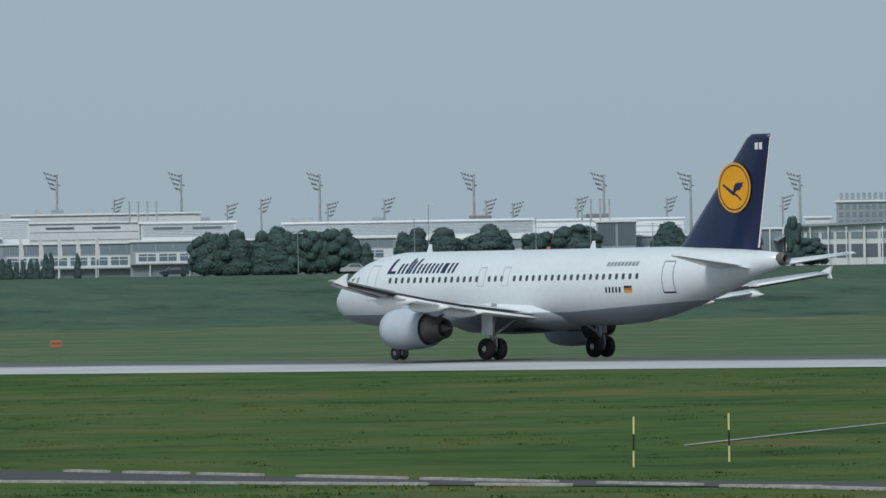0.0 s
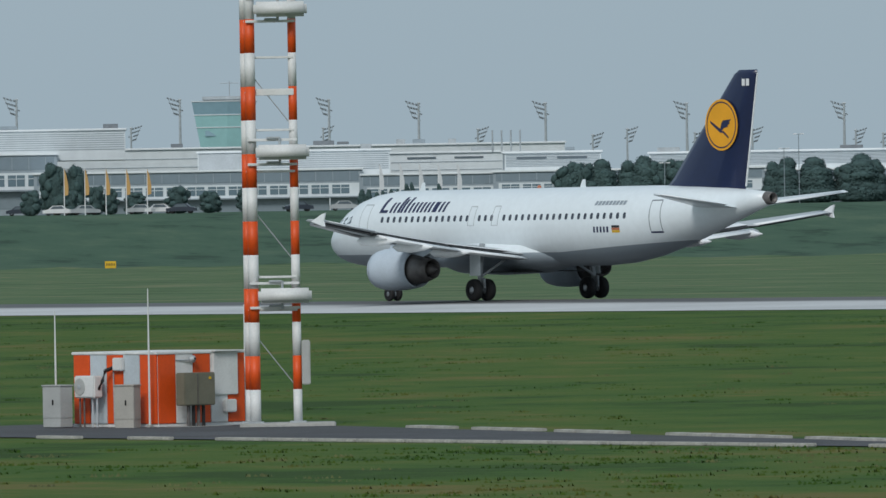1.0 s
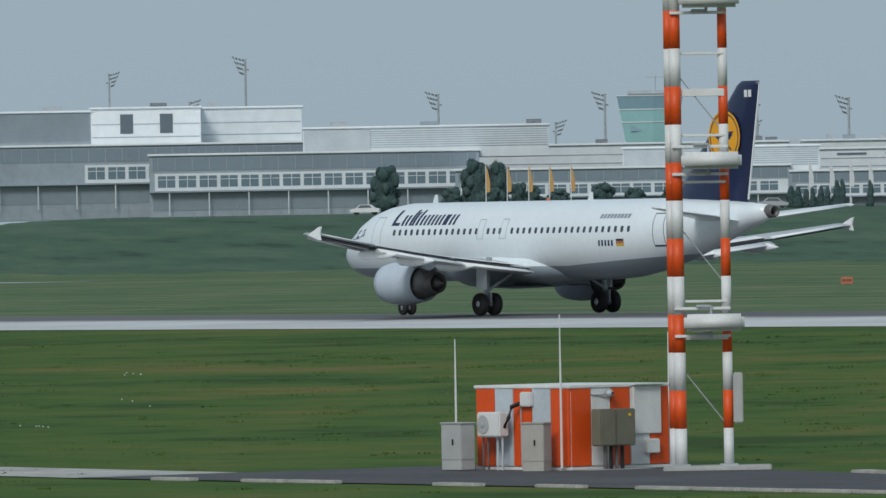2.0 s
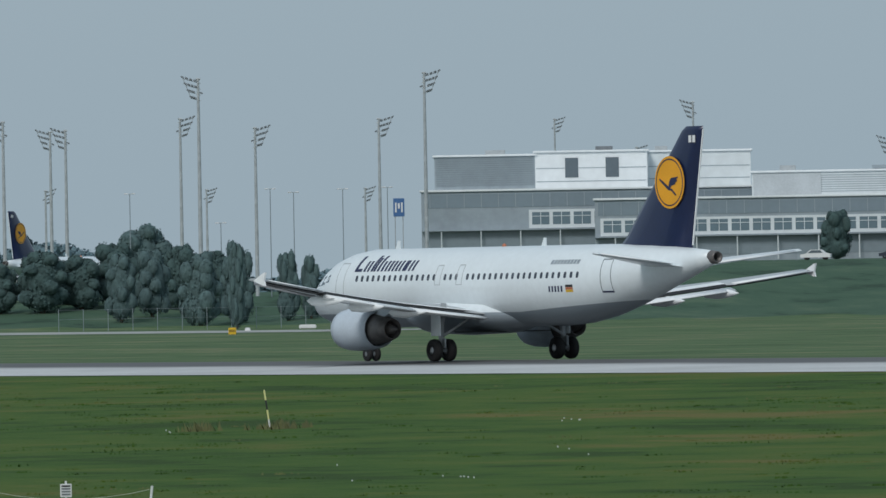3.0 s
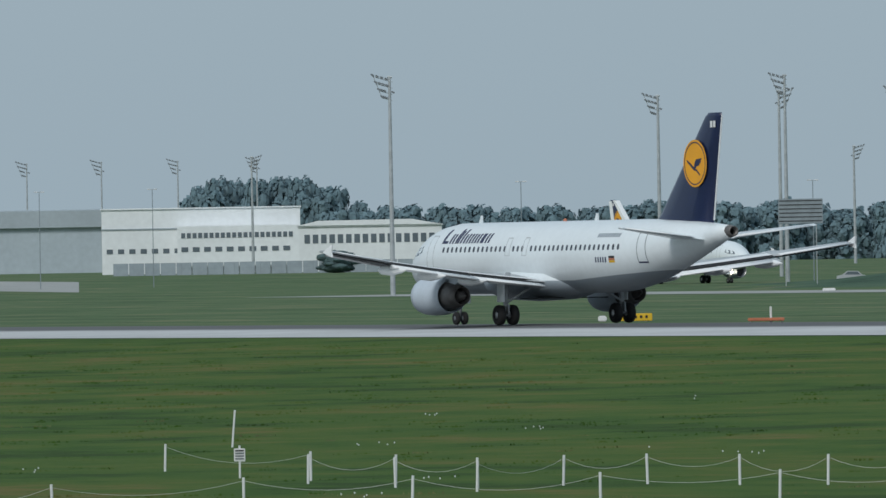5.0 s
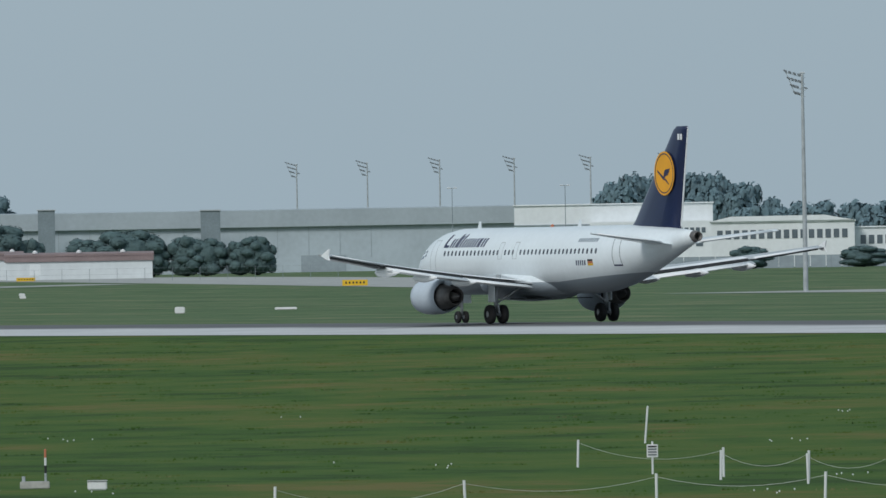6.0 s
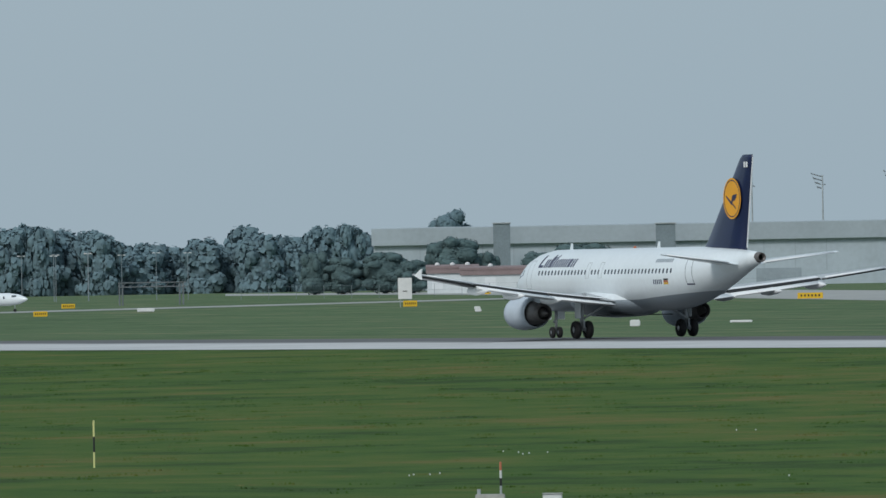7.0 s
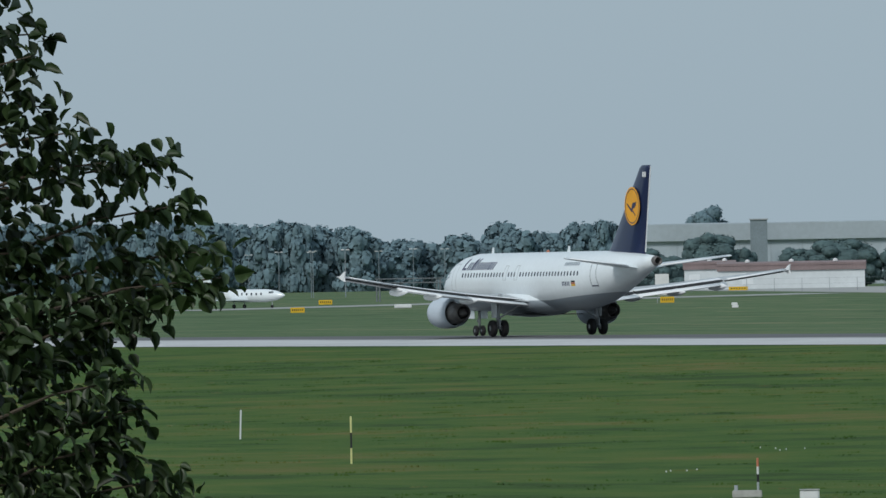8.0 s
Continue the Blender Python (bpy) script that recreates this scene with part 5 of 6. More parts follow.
# yellow and red taxiway signs, white marker lights in the grass: x, y, width, height
YSIGN = "yellow taxiway sign in the grass"
for x, y, w, h, m, lab in ((-664, 367.8, 2.6, 0.5, SIGNYELLOW, "low yellow taxiway sign with black bars"), (-970, 603.6, 0.8, 0.7, SIGNYELLOW, "small yellow taxiway sign in the grass"),
                           (-1562.6, 744.8, 3.9, 0.9, SIGNYELLOW, "wide yellow taxiway sign with black bars"), (-1954, 862.5, 3.6, 0.7, SIGNYELLOW, YSIGN),
                           (-1556.8, 675.5, 2.1, 0.9, SIGNYELLOW, YSIGN), (-1086, 783, 1.4, 0.9, SIGNYELLOW, YSIGN), (-704, 541, 1.0, 0.6, SIGNRED, "red distance sign in the grass"),
                           (-1690.7, 673.6, 2.2, 0.75, SIGNYELLOW, YSIGN), (-1484, 587, 2.0, 0.75, SIGNYELLOW, YSIGN)):
    b = math.degrees(math.atan2(-x, y))
    d = math.hypot(x, y)
    g = ground_z(x, y)
    panel_sign("taxiway_sign", b, d, w, g + 0.05, g + 0.05 + h, m, lab, [(-w * 0.35 + w * 0.14 * k, g + 0.08 + h / 2, w * 0.06, h * 0.34) for k in range(6)], "taxiway signs")
for x, y, w, h in ((-673.7, 370.8, 0.6, 0.4), (-1043.9, 651.6, 0.6, 0.4), (-1081.8, 683.4, 2.0, 0.45), (-1132, 653, 1.5, 0.35), (-1005, 460, 1.0, 0.65),
                   (-1047.5, 491.4, 2.3, 0.25), (-1469.5, 648, 0.9, 0.4), (-1408, 621, 0.9, 0.4), (-1563.8, 635.5, 2.6, 0.55), (-1185, 746.2, 0.5, 0.9)):
    g = ground_z(x, y)
    ob = thing("marker_block", spot(math.degrees(math.atan2(-x, y)), math.hypot(x, y), g), "white marker block lying in the grass", "marker", "white markers")
    part("body", box((w, 0.5, h), (0, 0, h / 2), min(0.08, h * 0.2)), SIGNWHITE, ob)
    part("foot", box((w * 0.8, 0.6, 0.06), (0, 0, 0.03), 0.01), CONCRETE, ob)
ob = thing("wind_marker", spot(math.degrees(math.atan2(613.8, 349.5)), math.hypot(613.8, 349.5), ground_z(-613.8, 349.5)), "flat orange marker with a short post", "marker")
part("panel", box((2.3, 0.7, 0.2), (0, 0, 0.2), 0.05), SIGNRED, ob)
part("post", tube(((0.3, 0, 0), (0.3, 0, 1.0)), 0.07, 8), SIGNWHITE, ob)
for k in (-1, 1):
    part("foot", tube(((k, 0, 0), (k, 0, 0.2)), 0.05, 6), GALV, ob)


def feather_flag(b, d, top, material, label, group):
    z = land(b, d)
    ob = thing("flag", spot(b, d, z), label, "flag", group)
    h = top - z
    part("pole", tube(((0, 0, -0.3), (0, 0, h)), (0.09, 0.05), 8), SIGNWHITE, ob)
    part("cloth", prism(((0.05, h * 0.42), (0.05, h), (0.35, h * 0.86), (0.62, h * 0.62), (0.58, h * 0.44)), -0.03, 0.03, "y"), material, ob)


for b, d, top in ((54.461, 1520.6, 13.18), (54.349, 1520.6, 13.13), (54.236, 1520.6, 13.07), (54.126, 1520.6, 13.02), (54.013, 1520.6, 12.97)):
    feather_flag(b, d, top, FLAGYELLOW, "tall yellow flag before the terminal", "yellow flags")
for b, d, top in ((52.756, 1520.7, 13.12), (52.646, 1520.7, 13.07), (52.542, 1520.7, 13.02), (52.441, 1520.7, 12.97), (52.335, 1520.7, 12.92)):
    feather_flag(b, d, top, FLAGWHITE, "tall white flag before the terminal", "white flags")


# parked cars along the bank's road
def car(m, paint, label):
    ob = thing("car", m, label, "car", "cars on the bank road")
    body = prism(((-2.1, 0.35), (-2.15, 0.75), (-1.3, 0.92), (-0.7, 1.42), (0.75, 1.45), (1.35, 0.98), (2.1, 0.82), (2.15, 0.35)), -0.85, 0.85, "y")
    part("body", body, paint, ob)
    part("side_window", prism(((-1.05, 0.95), (-0.62, 1.34), (0.66, 1.36), (1.05, 0.98)), -0.87, 0.87, "y"), DARKGLASS, ob)
    for x in (-1.3, 1.3):
        for y in (-0.72, 0.72):
            t = part("wheel", wheel_mesh(0.32, 0.22), TYRE, ob)
            t.location = (x, y, 0.32)
    return ob


CARPAINT = (mat("silver_car_paint", (0.5, 0.52, 0.54), 0.3, 0.4, 0.05), mat("white_car_paint", (0.72, 0.73, 0.74), 0.3, 0, 0.05),
            mat("dark_car_paint", (0.04, 0.05, 0.07), 0.3, 0.2, 0.1))
cars = [(54.05, 1524), (53.95, 1524), (53.83, 1522), (54.35, 1524), (54.5, 1526), (53.2, 1520), (52.95, 1520), (55.1, 1560), (54.7, 1570), (54.45, 1570), (54.38, 1572), (51.9, 1505), (50.9, 1502), (49.9, 1502), (59.3, 1500), (59.9, 1490)]
for k, (b, d) in enumerate(cars):
    car(spot(b, d, land(b, d)) @ pose(0, 0, 0, 0, 0, rng.uniform(-12, 12) + (180 if k % 3 == 0 else 0)), CARPAINT[k % 3], ("silver", "white", "dark")[k % 3] + " car parked on the bank road")


# fences: each a row of posts and rails
def mesh_fence(b0, b1, dist, height, step, label):
    ob = thing("fence", pose(0, 0, 0), label, "fence", "airport fences")
    n = max(2, round(abs(b1 - b0) / 180 * math.pi * dist / step))
    last = None
    for k in range(n + 1):
        b = b0 + (b1 - b0) * k / n
        m = spot(b, dist, land(b, dist))
        p = m.translation
        part("post", tube((p - Vector((0, 0, 0.3)), p + Vector((0, 0, height))), 0.04, 5), POLEGREY, ob)
        if last is not None:
            for u in (0.55, 0.97):
                part("rail", tube((last + Vector((0, 0, height * u)), p + Vector((0, 0, height * u))), 0.012, 4), POLEGREY, ob)
        last = p


mesh_fence(59.0, 57.6, 1300, 2.6, 3.0, "long grey post-and-wire fence below the trees")
mesh_fence(63.3, 61.3, 2150, 2.4, 5, "long grey fence before the white offices")
mesh_fence(67.4, 64.6, 2050, 2.4, 5, "long grey fence before the sheds")
mesh_fence(57.6, 55.2, 1480, 2.0, 3.0, "light fence along the bank road")
fence_wall = thing("screen_wall", spot(62.4, 2180, land(62.4, 2180)), "low grey screen wall before the offices", "wall")
for k in range(30):
    part("panel", box((2.9, 0.15, 2.4), (-46 + 3.05 * k, 0, 1.2), 0.02), FACADEGREY, fence_wall)


# dark road gantry before the woods
gb, gd = 67.85, 1900
gz = land(gb, gd)
ga = thing("gantry", spot(gb, gd, gz), "dark steel gantry over the far road", "gantry")
for k in (-5.5, -5.0, 4.6, 5.2):
    part("post", tube(((k, 0, -0.3), (k, 0, 3.8)), 0.14, 8), LAMPGLASS, ga)
for zz in (3.1, 3.8):
    part("beam", box((11.4, 0.5, 0.18), (0, 0, zz), 0.03), LAMPGLASS, ga)
for k in range(9):
    part("brace", tube(((-5 + 1.2 * k, 0, 3.1), (-4.4 + 1.2 * k, 0, 3.8)), 0.05, 5), LAMPGLASS, ga)


# ---- glide path mast and its shelter ----
MAST_BEARING = 52.8   # the way these face


def view_pose(x, y, z, turn=0.0):
    return pose(x, y, z, 0, 0, MAST_BEARING + turn)


mast = thing("antenna_mast", view_pose(-193.25, 147.3, -2.0), "orange and white banded antenna mast on a concrete slab", "antenna mast")
for x, y, r in ((-0.62, -0.1, 0.165), (-0.80, 0.55, 0.13), (0.66, 0.1, 0.135)):
    for k in range(14):
        z0 = 0.12 + k * 1.02
        seg_ = part("leg_section", tube(((x, y, z0), (x, y, z0 + 1.02)), r - 0.0006 * k, 18), MASTWHITE if k % 2 == 0 else ORANGE, mast,
                    "white painted band" if k % 2 == 0 else "orange painted band", True)
    part("leg_foot", box((0.5, 0.5, 0.06), (x, y, 0.15), 0.01), GALV, mast)
for k, z in enumerate((3.55, 4.55, 7.75, 9.0, 10.15, 11.2, 12.3, 13.4)):
    part("rung", box((1.35, 0.09, 0.20 if k == 4 else 0.07), (0.02, 0, z), 0.01), MASTWHITE, mast)
    part("rung", tube(((-0.62, -0.1, z), (-0.80, 0.55, z)), 0.035, 6), MASTWHITE, mast)
    part("rung", tube(((0.66, 0.1, z), (-0.80, 0.55, z)), 0.035, 6), MASTWHITE, mast)
for z in (9.1, 5.0, 1.2):
    part("diagonal", tube(((-0.6, -0.05, z + 1.6), (0.64, 0.1, z)), 0.018, 5), GALV, mast)
for z in (3.98, 8.32, 12.65):
    ant = part("antenna_box", box((1.62, 0.42, 0.46), (0.33, -0.55, z), 0.09), MASTWHITE, mast, "white antenna housing", True)
    for dz in (-0.36, 0.38):
        part("mounting_bar", box((1.5, 0.10, 0.08), (0.02, -0.30, z + dz), 0.01), MASTWHITE, ant)
        part("clamp", box((0.42, 0.26, 0.07), (0.05, -0.32, z + dz + 0.06), 0.02), GALV, ant)
    part("bracket", tube(((0.25, -0.4, z - 0.4), (0.25, -0.4, z + 0.45)), 0.04, 8), GALV, ant)
part("cable_box", box((0.26, 0.2, 1.35), (0.93, 0.05, 1.95), 0.03), CABINET, mast, "grey cable box")
slab = part("base_slab", box((2.9, 2.4, 0.16), (0.35, 0.2, 0.05), 0.03), CONCRETE, mast, "pale concrete slab")

# shelter: two striped faces meet at the corner towards the eye
SHELTER = pose(-197.0, 145.6, -2.0, 0, 0, MAST_BEARING - 48)
shelter = thing("equipment_shelter", SHELTER, "orange and white striped equipment shelter with flat roof", "shelter")
# local: the corner is the origin, the long face runs along -x, the short one along +y
LONG, SHORT, TALL = 3.9, 3.5, 2.25
part("core", box((LONG - 0.04, SHORT - 0.04, TALL - 0.1), (-LONG / 2, SHORT / 2, TALL / 2), 0.01), MASTWHITE, shelter)
for k in range(5):
    w = LONG / 5
    part("wall_panel", box((w - 0.02, 0.05, TALL - 0.14), (-LONG + w * (k + 0.5), -0.02, TALL / 2 + 0.06), 0.012), ORANGE if k % 2 == 0 else SHELTERBLUE, shelter,
         "orange wall panel" if k % 2 == 0 else "bluish white wall panel")
    w = SHORT / 5
    part("wall_panel", box((0.05, w - 0.02, TALL - 0.14), (0.02, w * (k + 0.5), TALL / 2 + 0.06), 0.012), ORANGE if k % 2 == 0 else MASTWHITE, shelter,
         "orange wall panel" if k % 2 == 0 else "white wall panel")
part("roof_cap", box((LONG + 0.14, SHORT + 0.14, 0.09), (-LONG / 2, SHORT / 2, TALL + 0.03), 0.02), MASTWHITE, shelter, "white roof cap")
part("plinth", box((LONG + 0.1, SHORT + 0.1, 0.1), (-LONG / 2, SHORT / 2, 0.05), 0.02), MASTWHITE, shelter)
door = part("door", box((0.08, 1.0, 1.32), (0.08, SHORT * 0.76, 1.62), 0.02), MASTWHITE, shelter, "white raised door")
part("door_canopy", box((0.22, 1.1, 0.05), (0.14, SHORT * 0.76, 2.31), 0.01), MASTWHITE, door)
part("meter_box", box((0.2, 0.44, 0.40), (0.12, SHORT * 0.80, 0.62), 0.03), MASTWHITE, shelter)
part("wall_box", box((0.42, 0.18, 0.40), (-LONG * 0.43, -0.12, 1.95), 0.03), MASTWHITE, shelter)
lampo = part("wall_lamp", lathe(((0, 0.10), (0.10, 0.12), (0.2, 0.05)), 12), GALV, shelter)
lampo.location = (0.1, SHORT * 0.36, 2.08)
part("lamp_arm", tube(((0.05, SHORT * 0.2, 2.05), (0.12, SHORT * 0.36, 2.05)), 0.02, 6), GALV, lampo).location = (-0.1, -SHORT * 0.36, -2.08)

cool = thing("air_conditioner", SHELTER @ pose(-LONG * 0.70, -0.45, 0), "white air conditioner on a steel stand with dark hose", "air conditioner")
part("casing", box((0.95, 0.36, 0.68), (0, 0, 1.27), 0.04), MASTWHITE, cool)
part("grille", lathe(((-0.19, 0.01), (-0.20, 0.25), (-0.17, 0.27)), 20, axis="y"), CABINET, cool, "round grey grille").location = (-0.2, 0, 1.27)
part("hub", lathe(((-0.22, 0.01), (-0.21, 0.08)), 12, axis="y"), GALV, cool).location = (-0.2, 0, 1.27)
for x in (-0.4, -0.2, 0.2, 0.4):
    part("stand_leg", tube(((x, 0, 0), (x, 0, 0.93)), 0.03, 6), HOT if x < 0 else SHELTERBLUE, cool)
part("hose", tube(((0.45, 0.02, 1.2), (0.62, 0.05, 1.45), (0.68, 0.1, 1.75), (0.85, 0.3, 1.85)), 0.06, 8), BLACK, cool, "black bent hose", True)
part("drain", tube(((0.78, 0.35, 1.8), (0.80, 0.35, 0.1)), 0.02, 6), GALV, cool)


def kiosk(m, w, d, h, material, label):
    ob = thing("cabinet", m, label, "cabinet", "outdoor cabinets")
    part("body", box((w, d, h * 0.78), (0, 0, h * 0.60), 0.02), material, ob)
    part("skirt", box((w * 0.97, d * 0.97, h * 0.22), (0, 0, h * 0.11), 0.01), material, ob)
    part("lid", box((w + 0.06, d + 0.06, 0.05), (0, 0, h), 0.02), material, ob)
    part("handle", box((0.04, 0.05, 0.16), (w * 0.1, -d / 2 - 0.02, h * 0.6), 0.01), BLACK, ob)
    return ob


kiosk(SHELTER @ pose(-3.55, -1.0, 0.05), 0.85, 0.5, 1.27, CABINET, "pale grey cabinet beside the air conditioner")
kiosk(SHELTER @ pose(-0.55, -0.75, 0.0, 0, 0, 20), 0.68, 0.45, 1.32, mat("beige_cabinet", (0.40, 0.385, 0.35), 0.6, 0, 0.1, 0.5), "beige grey cabinet before the shelter corner")
sw = thing("switch_box", SHELTER @ pose(0.55, SHORT * 0.30, 0, 0, 0, 90), "olive grey switch box on dark pipes", "switch box")
part("casing", box((1.25, 0.42, 1.0), (0, 0, 1.17), 0.03), OLIVE, sw)
part("door_seam", box((0.02, 0.02, 0.9), (-0.1, -0.22, 1.17)), HOT, sw)
part("label_plate", box((0.09, 0.02, 0.08), (0.4, -0.22, 1.5)), SIGNYELLOW, sw)
for k in range(4):
    part("pipe", tube(((-0.3 + 0.2 * k, 0, -0.02), (-0.3 + 0.2 * k, 0, 0.7)), 0.055, 8), BLACK if k % 2 else HOT, sw)
part("base", box((2.2, 0.9, 0.06), (0, 0, 0.01), 0.01), CONCRETE, sw)
for x, y, h in ((-4.15, -0.55, 3.6), (-0.75, SHORT * 0.2 + 3.5, 3.7), (-0.02, -0.32, 4.25), (0.4, SHORT + 0.25, 3.65)):
    ob = thing("lightning_rod", SHELTER @ pose(x, y, 0), "thin pale lightning rod beside the shelter", "lightning rod", "lightning rods")
    part("rod", tube(((0, 0, -0.1), (0, 0, h * 0.6), (0, 0, h)), (0.035, 0.028, 0.015), 8), MASTWHITE, ob)
    part("foot", box((0.16, 0.16, 0.1), (0, 0, 0.05), 0.01), CONCRETE, ob)
pad = tagged(link("shelter_pad", box((9.5, 5.6, 0.10), (0, 0, 0), 0.02), CONCRETE), "pale concrete pad under the shelter", "pad", kind="structure")
pad.matrix_world = SHELTER @ pose(-1.9, 1.0, -0.03)


# ---- poles, cords and boards in the near grass ----
def banded_pole(x, y, h, lean, bands, label, r=0.033):
    ob = thing("marker_pole", pose(x, y, ground_z(x, y)) @ pose(0, 0, 0, 0, 0, MAST_BEARING) @ pose(0, 0, 0, 0, lean, 0), label, "marker pole", "marker poles")
    n = len(bands)
    for k, m in enumerate(bands):
        part("band", tube(((0, 0, h * k / n - (0.15 if k == 0 else 0)), (0, 0, h * (k + 1) / n)), r, 10), m, ob)
    part("cap", lathe(((h, r), (h + 0.02, r * 0.6), (h + 0.03, 0.002)), 10, axis="z"), bands[-1], ob)
    return ob


YB = (POLEYELLOW, BLACK, POLEYELLOW)
for x, y, h, lean, bands, lab in ((-164.6, 153.4, 1.6, 1, YB, "pale yellow and black banded pole in grass"),
                                  (-165.7, 158.4, 1.55, 0, YB, "pale yellow and black banded pole in grass"),
                                  (-335.7, 210.4, 1.45, -8, (SIGNWHITE, POLEYELLOW, BLACK, POLEYELLOW), "leaning banded pole in dry grass"),
                                  (-347.8, 139.4, 1.55, 0, YB, "pale yellow and black banded pole in grass"),
                                  (-403.1, 157.0, 1.1, 2, (SIGNWHITE, SIGNWHITE), "thin white stake in the grass"),
                                  (-316.2, 160.7, 1.15, 5, (SIGNWHITE, SIGNWHITE), "leaning thin white stake in the grass"),
                                  (-279.6, 123.9, 1.05, 0, (GALV, GALV, BLACK, SIGNWHITE, SIGNRED), "grey pole with white and red top on a concrete foot")):
    banded_pole(x, y, h, lean, bands, lab)
for x, y in ((-276.2, 123.9),):
    g = ground_z(x, y)
    ob = thing("ground_box", pose(x, y, g, 0, 0, MAST_BEARING + 12), "small white ground box beside the pole", "ground box", "ground boxes")
    part("body", box((0.52, 0.35, 0.24), (0, 0, 0.12), 0.03), SIGNWHITE, ob)
    part("lid", box((0.55, 0.38, 0.03), (0, 0, 0.25), 0.01), CABINET, ob)


ob = thing("pole_base", pose(-279.9, 123.6, ground_z(-279.9, 123.6), 0, 0, MAST_BEARING + 12), "grey concrete foot with a steel stub beside the pole", "pole base")
part("plate", box((0.8, 0.45, 0.20), (0.1, 0, 0.10), 0.02), CONCRETE, ob, "grey concrete foot")
part("stub", tube(((-0.2, 0, 0.05), (-0.2, 0, 0.34)), 0.05, 8), GALV, ob)


def cord_fence(points, h, label):
    """White posts with sagging cords."""
    ob = thing("cord_fence", pose(0, 0, 0), label, "fence", "cord fences")
    tops = []
    for x, y, lean in points:
        g = ground_z(x, y)
        top = Vector((x + lean * 0.59, y + lean * 0.8, g + h * (1 - abs(lean) * 0.3)))
        part("post", tube((Vector((x, y, g - 0.1)), top), 0.036, 8), SIGNWHITE, ob)
        tops.append((top, g))
    for (a, ga), (b, gb) in zip(tops, tops[1:]):
        sag = rng.uniform(0.16, 0.44)
        pts = []
        for k in range(9):
            u = k / 8
            p = a.lerp(b, u)
            p.z -= 0.08 + sag * 4 * u * (1 - u)
            p.z = max(p.z, ground_z(p.x, p.y) + 0.03)
            pts.append(p)
        part("cord", tube(pts, 0.005, 5, cap=False), ROPE, ob)
    return ob


back_row = [(-238.8, 145.8, 0.10), (-247.2, 145.3, 0.00), (-250.2, 144.2, 0.02), (-253.0, 143.2, 0.00), (-256.8, 142.6, -0.02), (-257.9, 140.7, 0.03), (-257.2, 137.8, 0.00), (-264.4, 139.2, 0.02), (-271.6, 140.4, 0.00), (-253.7, 135.9, 0.03), (-260.8, 137.3, -0.02), (-268.1, 138.5, 0.02), (-288.6, 144.5, 0.03)]
back_row.sort(key=lambda q: q[0] * 0.5 + q[1] * 0.87)
cord_fence(back_row, 0.80, "row of white posts with sagging cords in grass")
front_row = [(-234.1, 138.1, -0.22), (-237.8, 135.7, 0.02), (-239.9, 131.9, 0.00), (-242.1, 127.9, 0.03), (-244.8, 124.7, 0.00), (-243.3, 118.8, -0.03), (-241.7, 113.0, 0.02)]
cord_fence(front_row, 0.72, "nearer row of white posts with sagging cords")
for x, y in ((-242.4, 145.4), (-277.4, 141.2)):
    ob = thing("notice_sign", pose(x, y, ground_z(x, y), 0, 0, 60), "small white notice board on a post", "sign", "notice signs")
    part("post", tube(((0, 0.03, -0.1), (0, 0.03, 0.9)), 0.03, 8), SIGNWHITE, ob)
    part("panel", box((0.31, 0.03, 0.36), (0, 0, 0.64), 0.01), SIGNWHITE, ob)
    for k in range(4):
        part("bar", box((0.24, 0.012, 0.045), (0, -0.02, 0.76 - 0.075 * k)), LAMPGLASS if k else BLACK, ob)


# ---- grass tufts, dry stalks and daisies ----
def tufts(name, seed, count, lo, hi, height, material, label, spots=None, blades=12):
    r = np.random.RandomState(seed)
    verts, faces = [], []
    for _ in range(count):
        if spots:
            sx, sy, sr = spots[r.randint(len(spots))]
            x, y = sx + r.normal(0, sr), sy + r.normal(0, sr)
        else:
            b, d = radians(r.uniform(42.0, 71.0)), math.sqrt(r.uniform(lo * lo, hi * hi))
            x, y = -math.sin(b) * d, math.cos(b) * d
            if y > 272 or (x > -206 and road_edge_near(x) - 1 < y < max(road_edge_far(x), road_edge_near(x) + 5.5) + 1):
                continue
            if noise.noise(Vector((x * 0.07, y * 0.07, seed))) < r.uniform(-0.35, 0.25):
                continue
        z = ground_z(x, y)
        wide, tall = r.uniform(0.25, 0.9), r.uniform(0.6, 1.4)
        for _ in range(blades):
            a, h = r.uniform(0, 6.28), height * tall * r.uniform(0.5, 1.3)
            w, lean = r.uniform(0.04, 0.09), r.uniform(0.1, 0.7) * h
            ca, sa = -abs(math.cos(a)), math.sin(a)
            ox, oy = r.normal(0, 0.5, 2) * wide
            k = len(verts)
            verts += [(x + ox - sa * w, y + oy + ca * w, z - 0.02), (x + ox + sa * w, y + oy - ca * w, z - 0.02),
                      (x + ox + ca * lean, y + oy + sa * lean, z + h)]
            faces.append((k, k + 1, k + 2))
    me = bpy.data.meshes.new(name)
    me.from_pydata(verts, [], faces)
    me.materials.append(material)
    me.update()
    me.normals_split_custom_set_from_vertices([(0.0, 0.0, 1.0)] * len(verts))
    return tagged(new(name, me), label, "grass", kind="stuff")


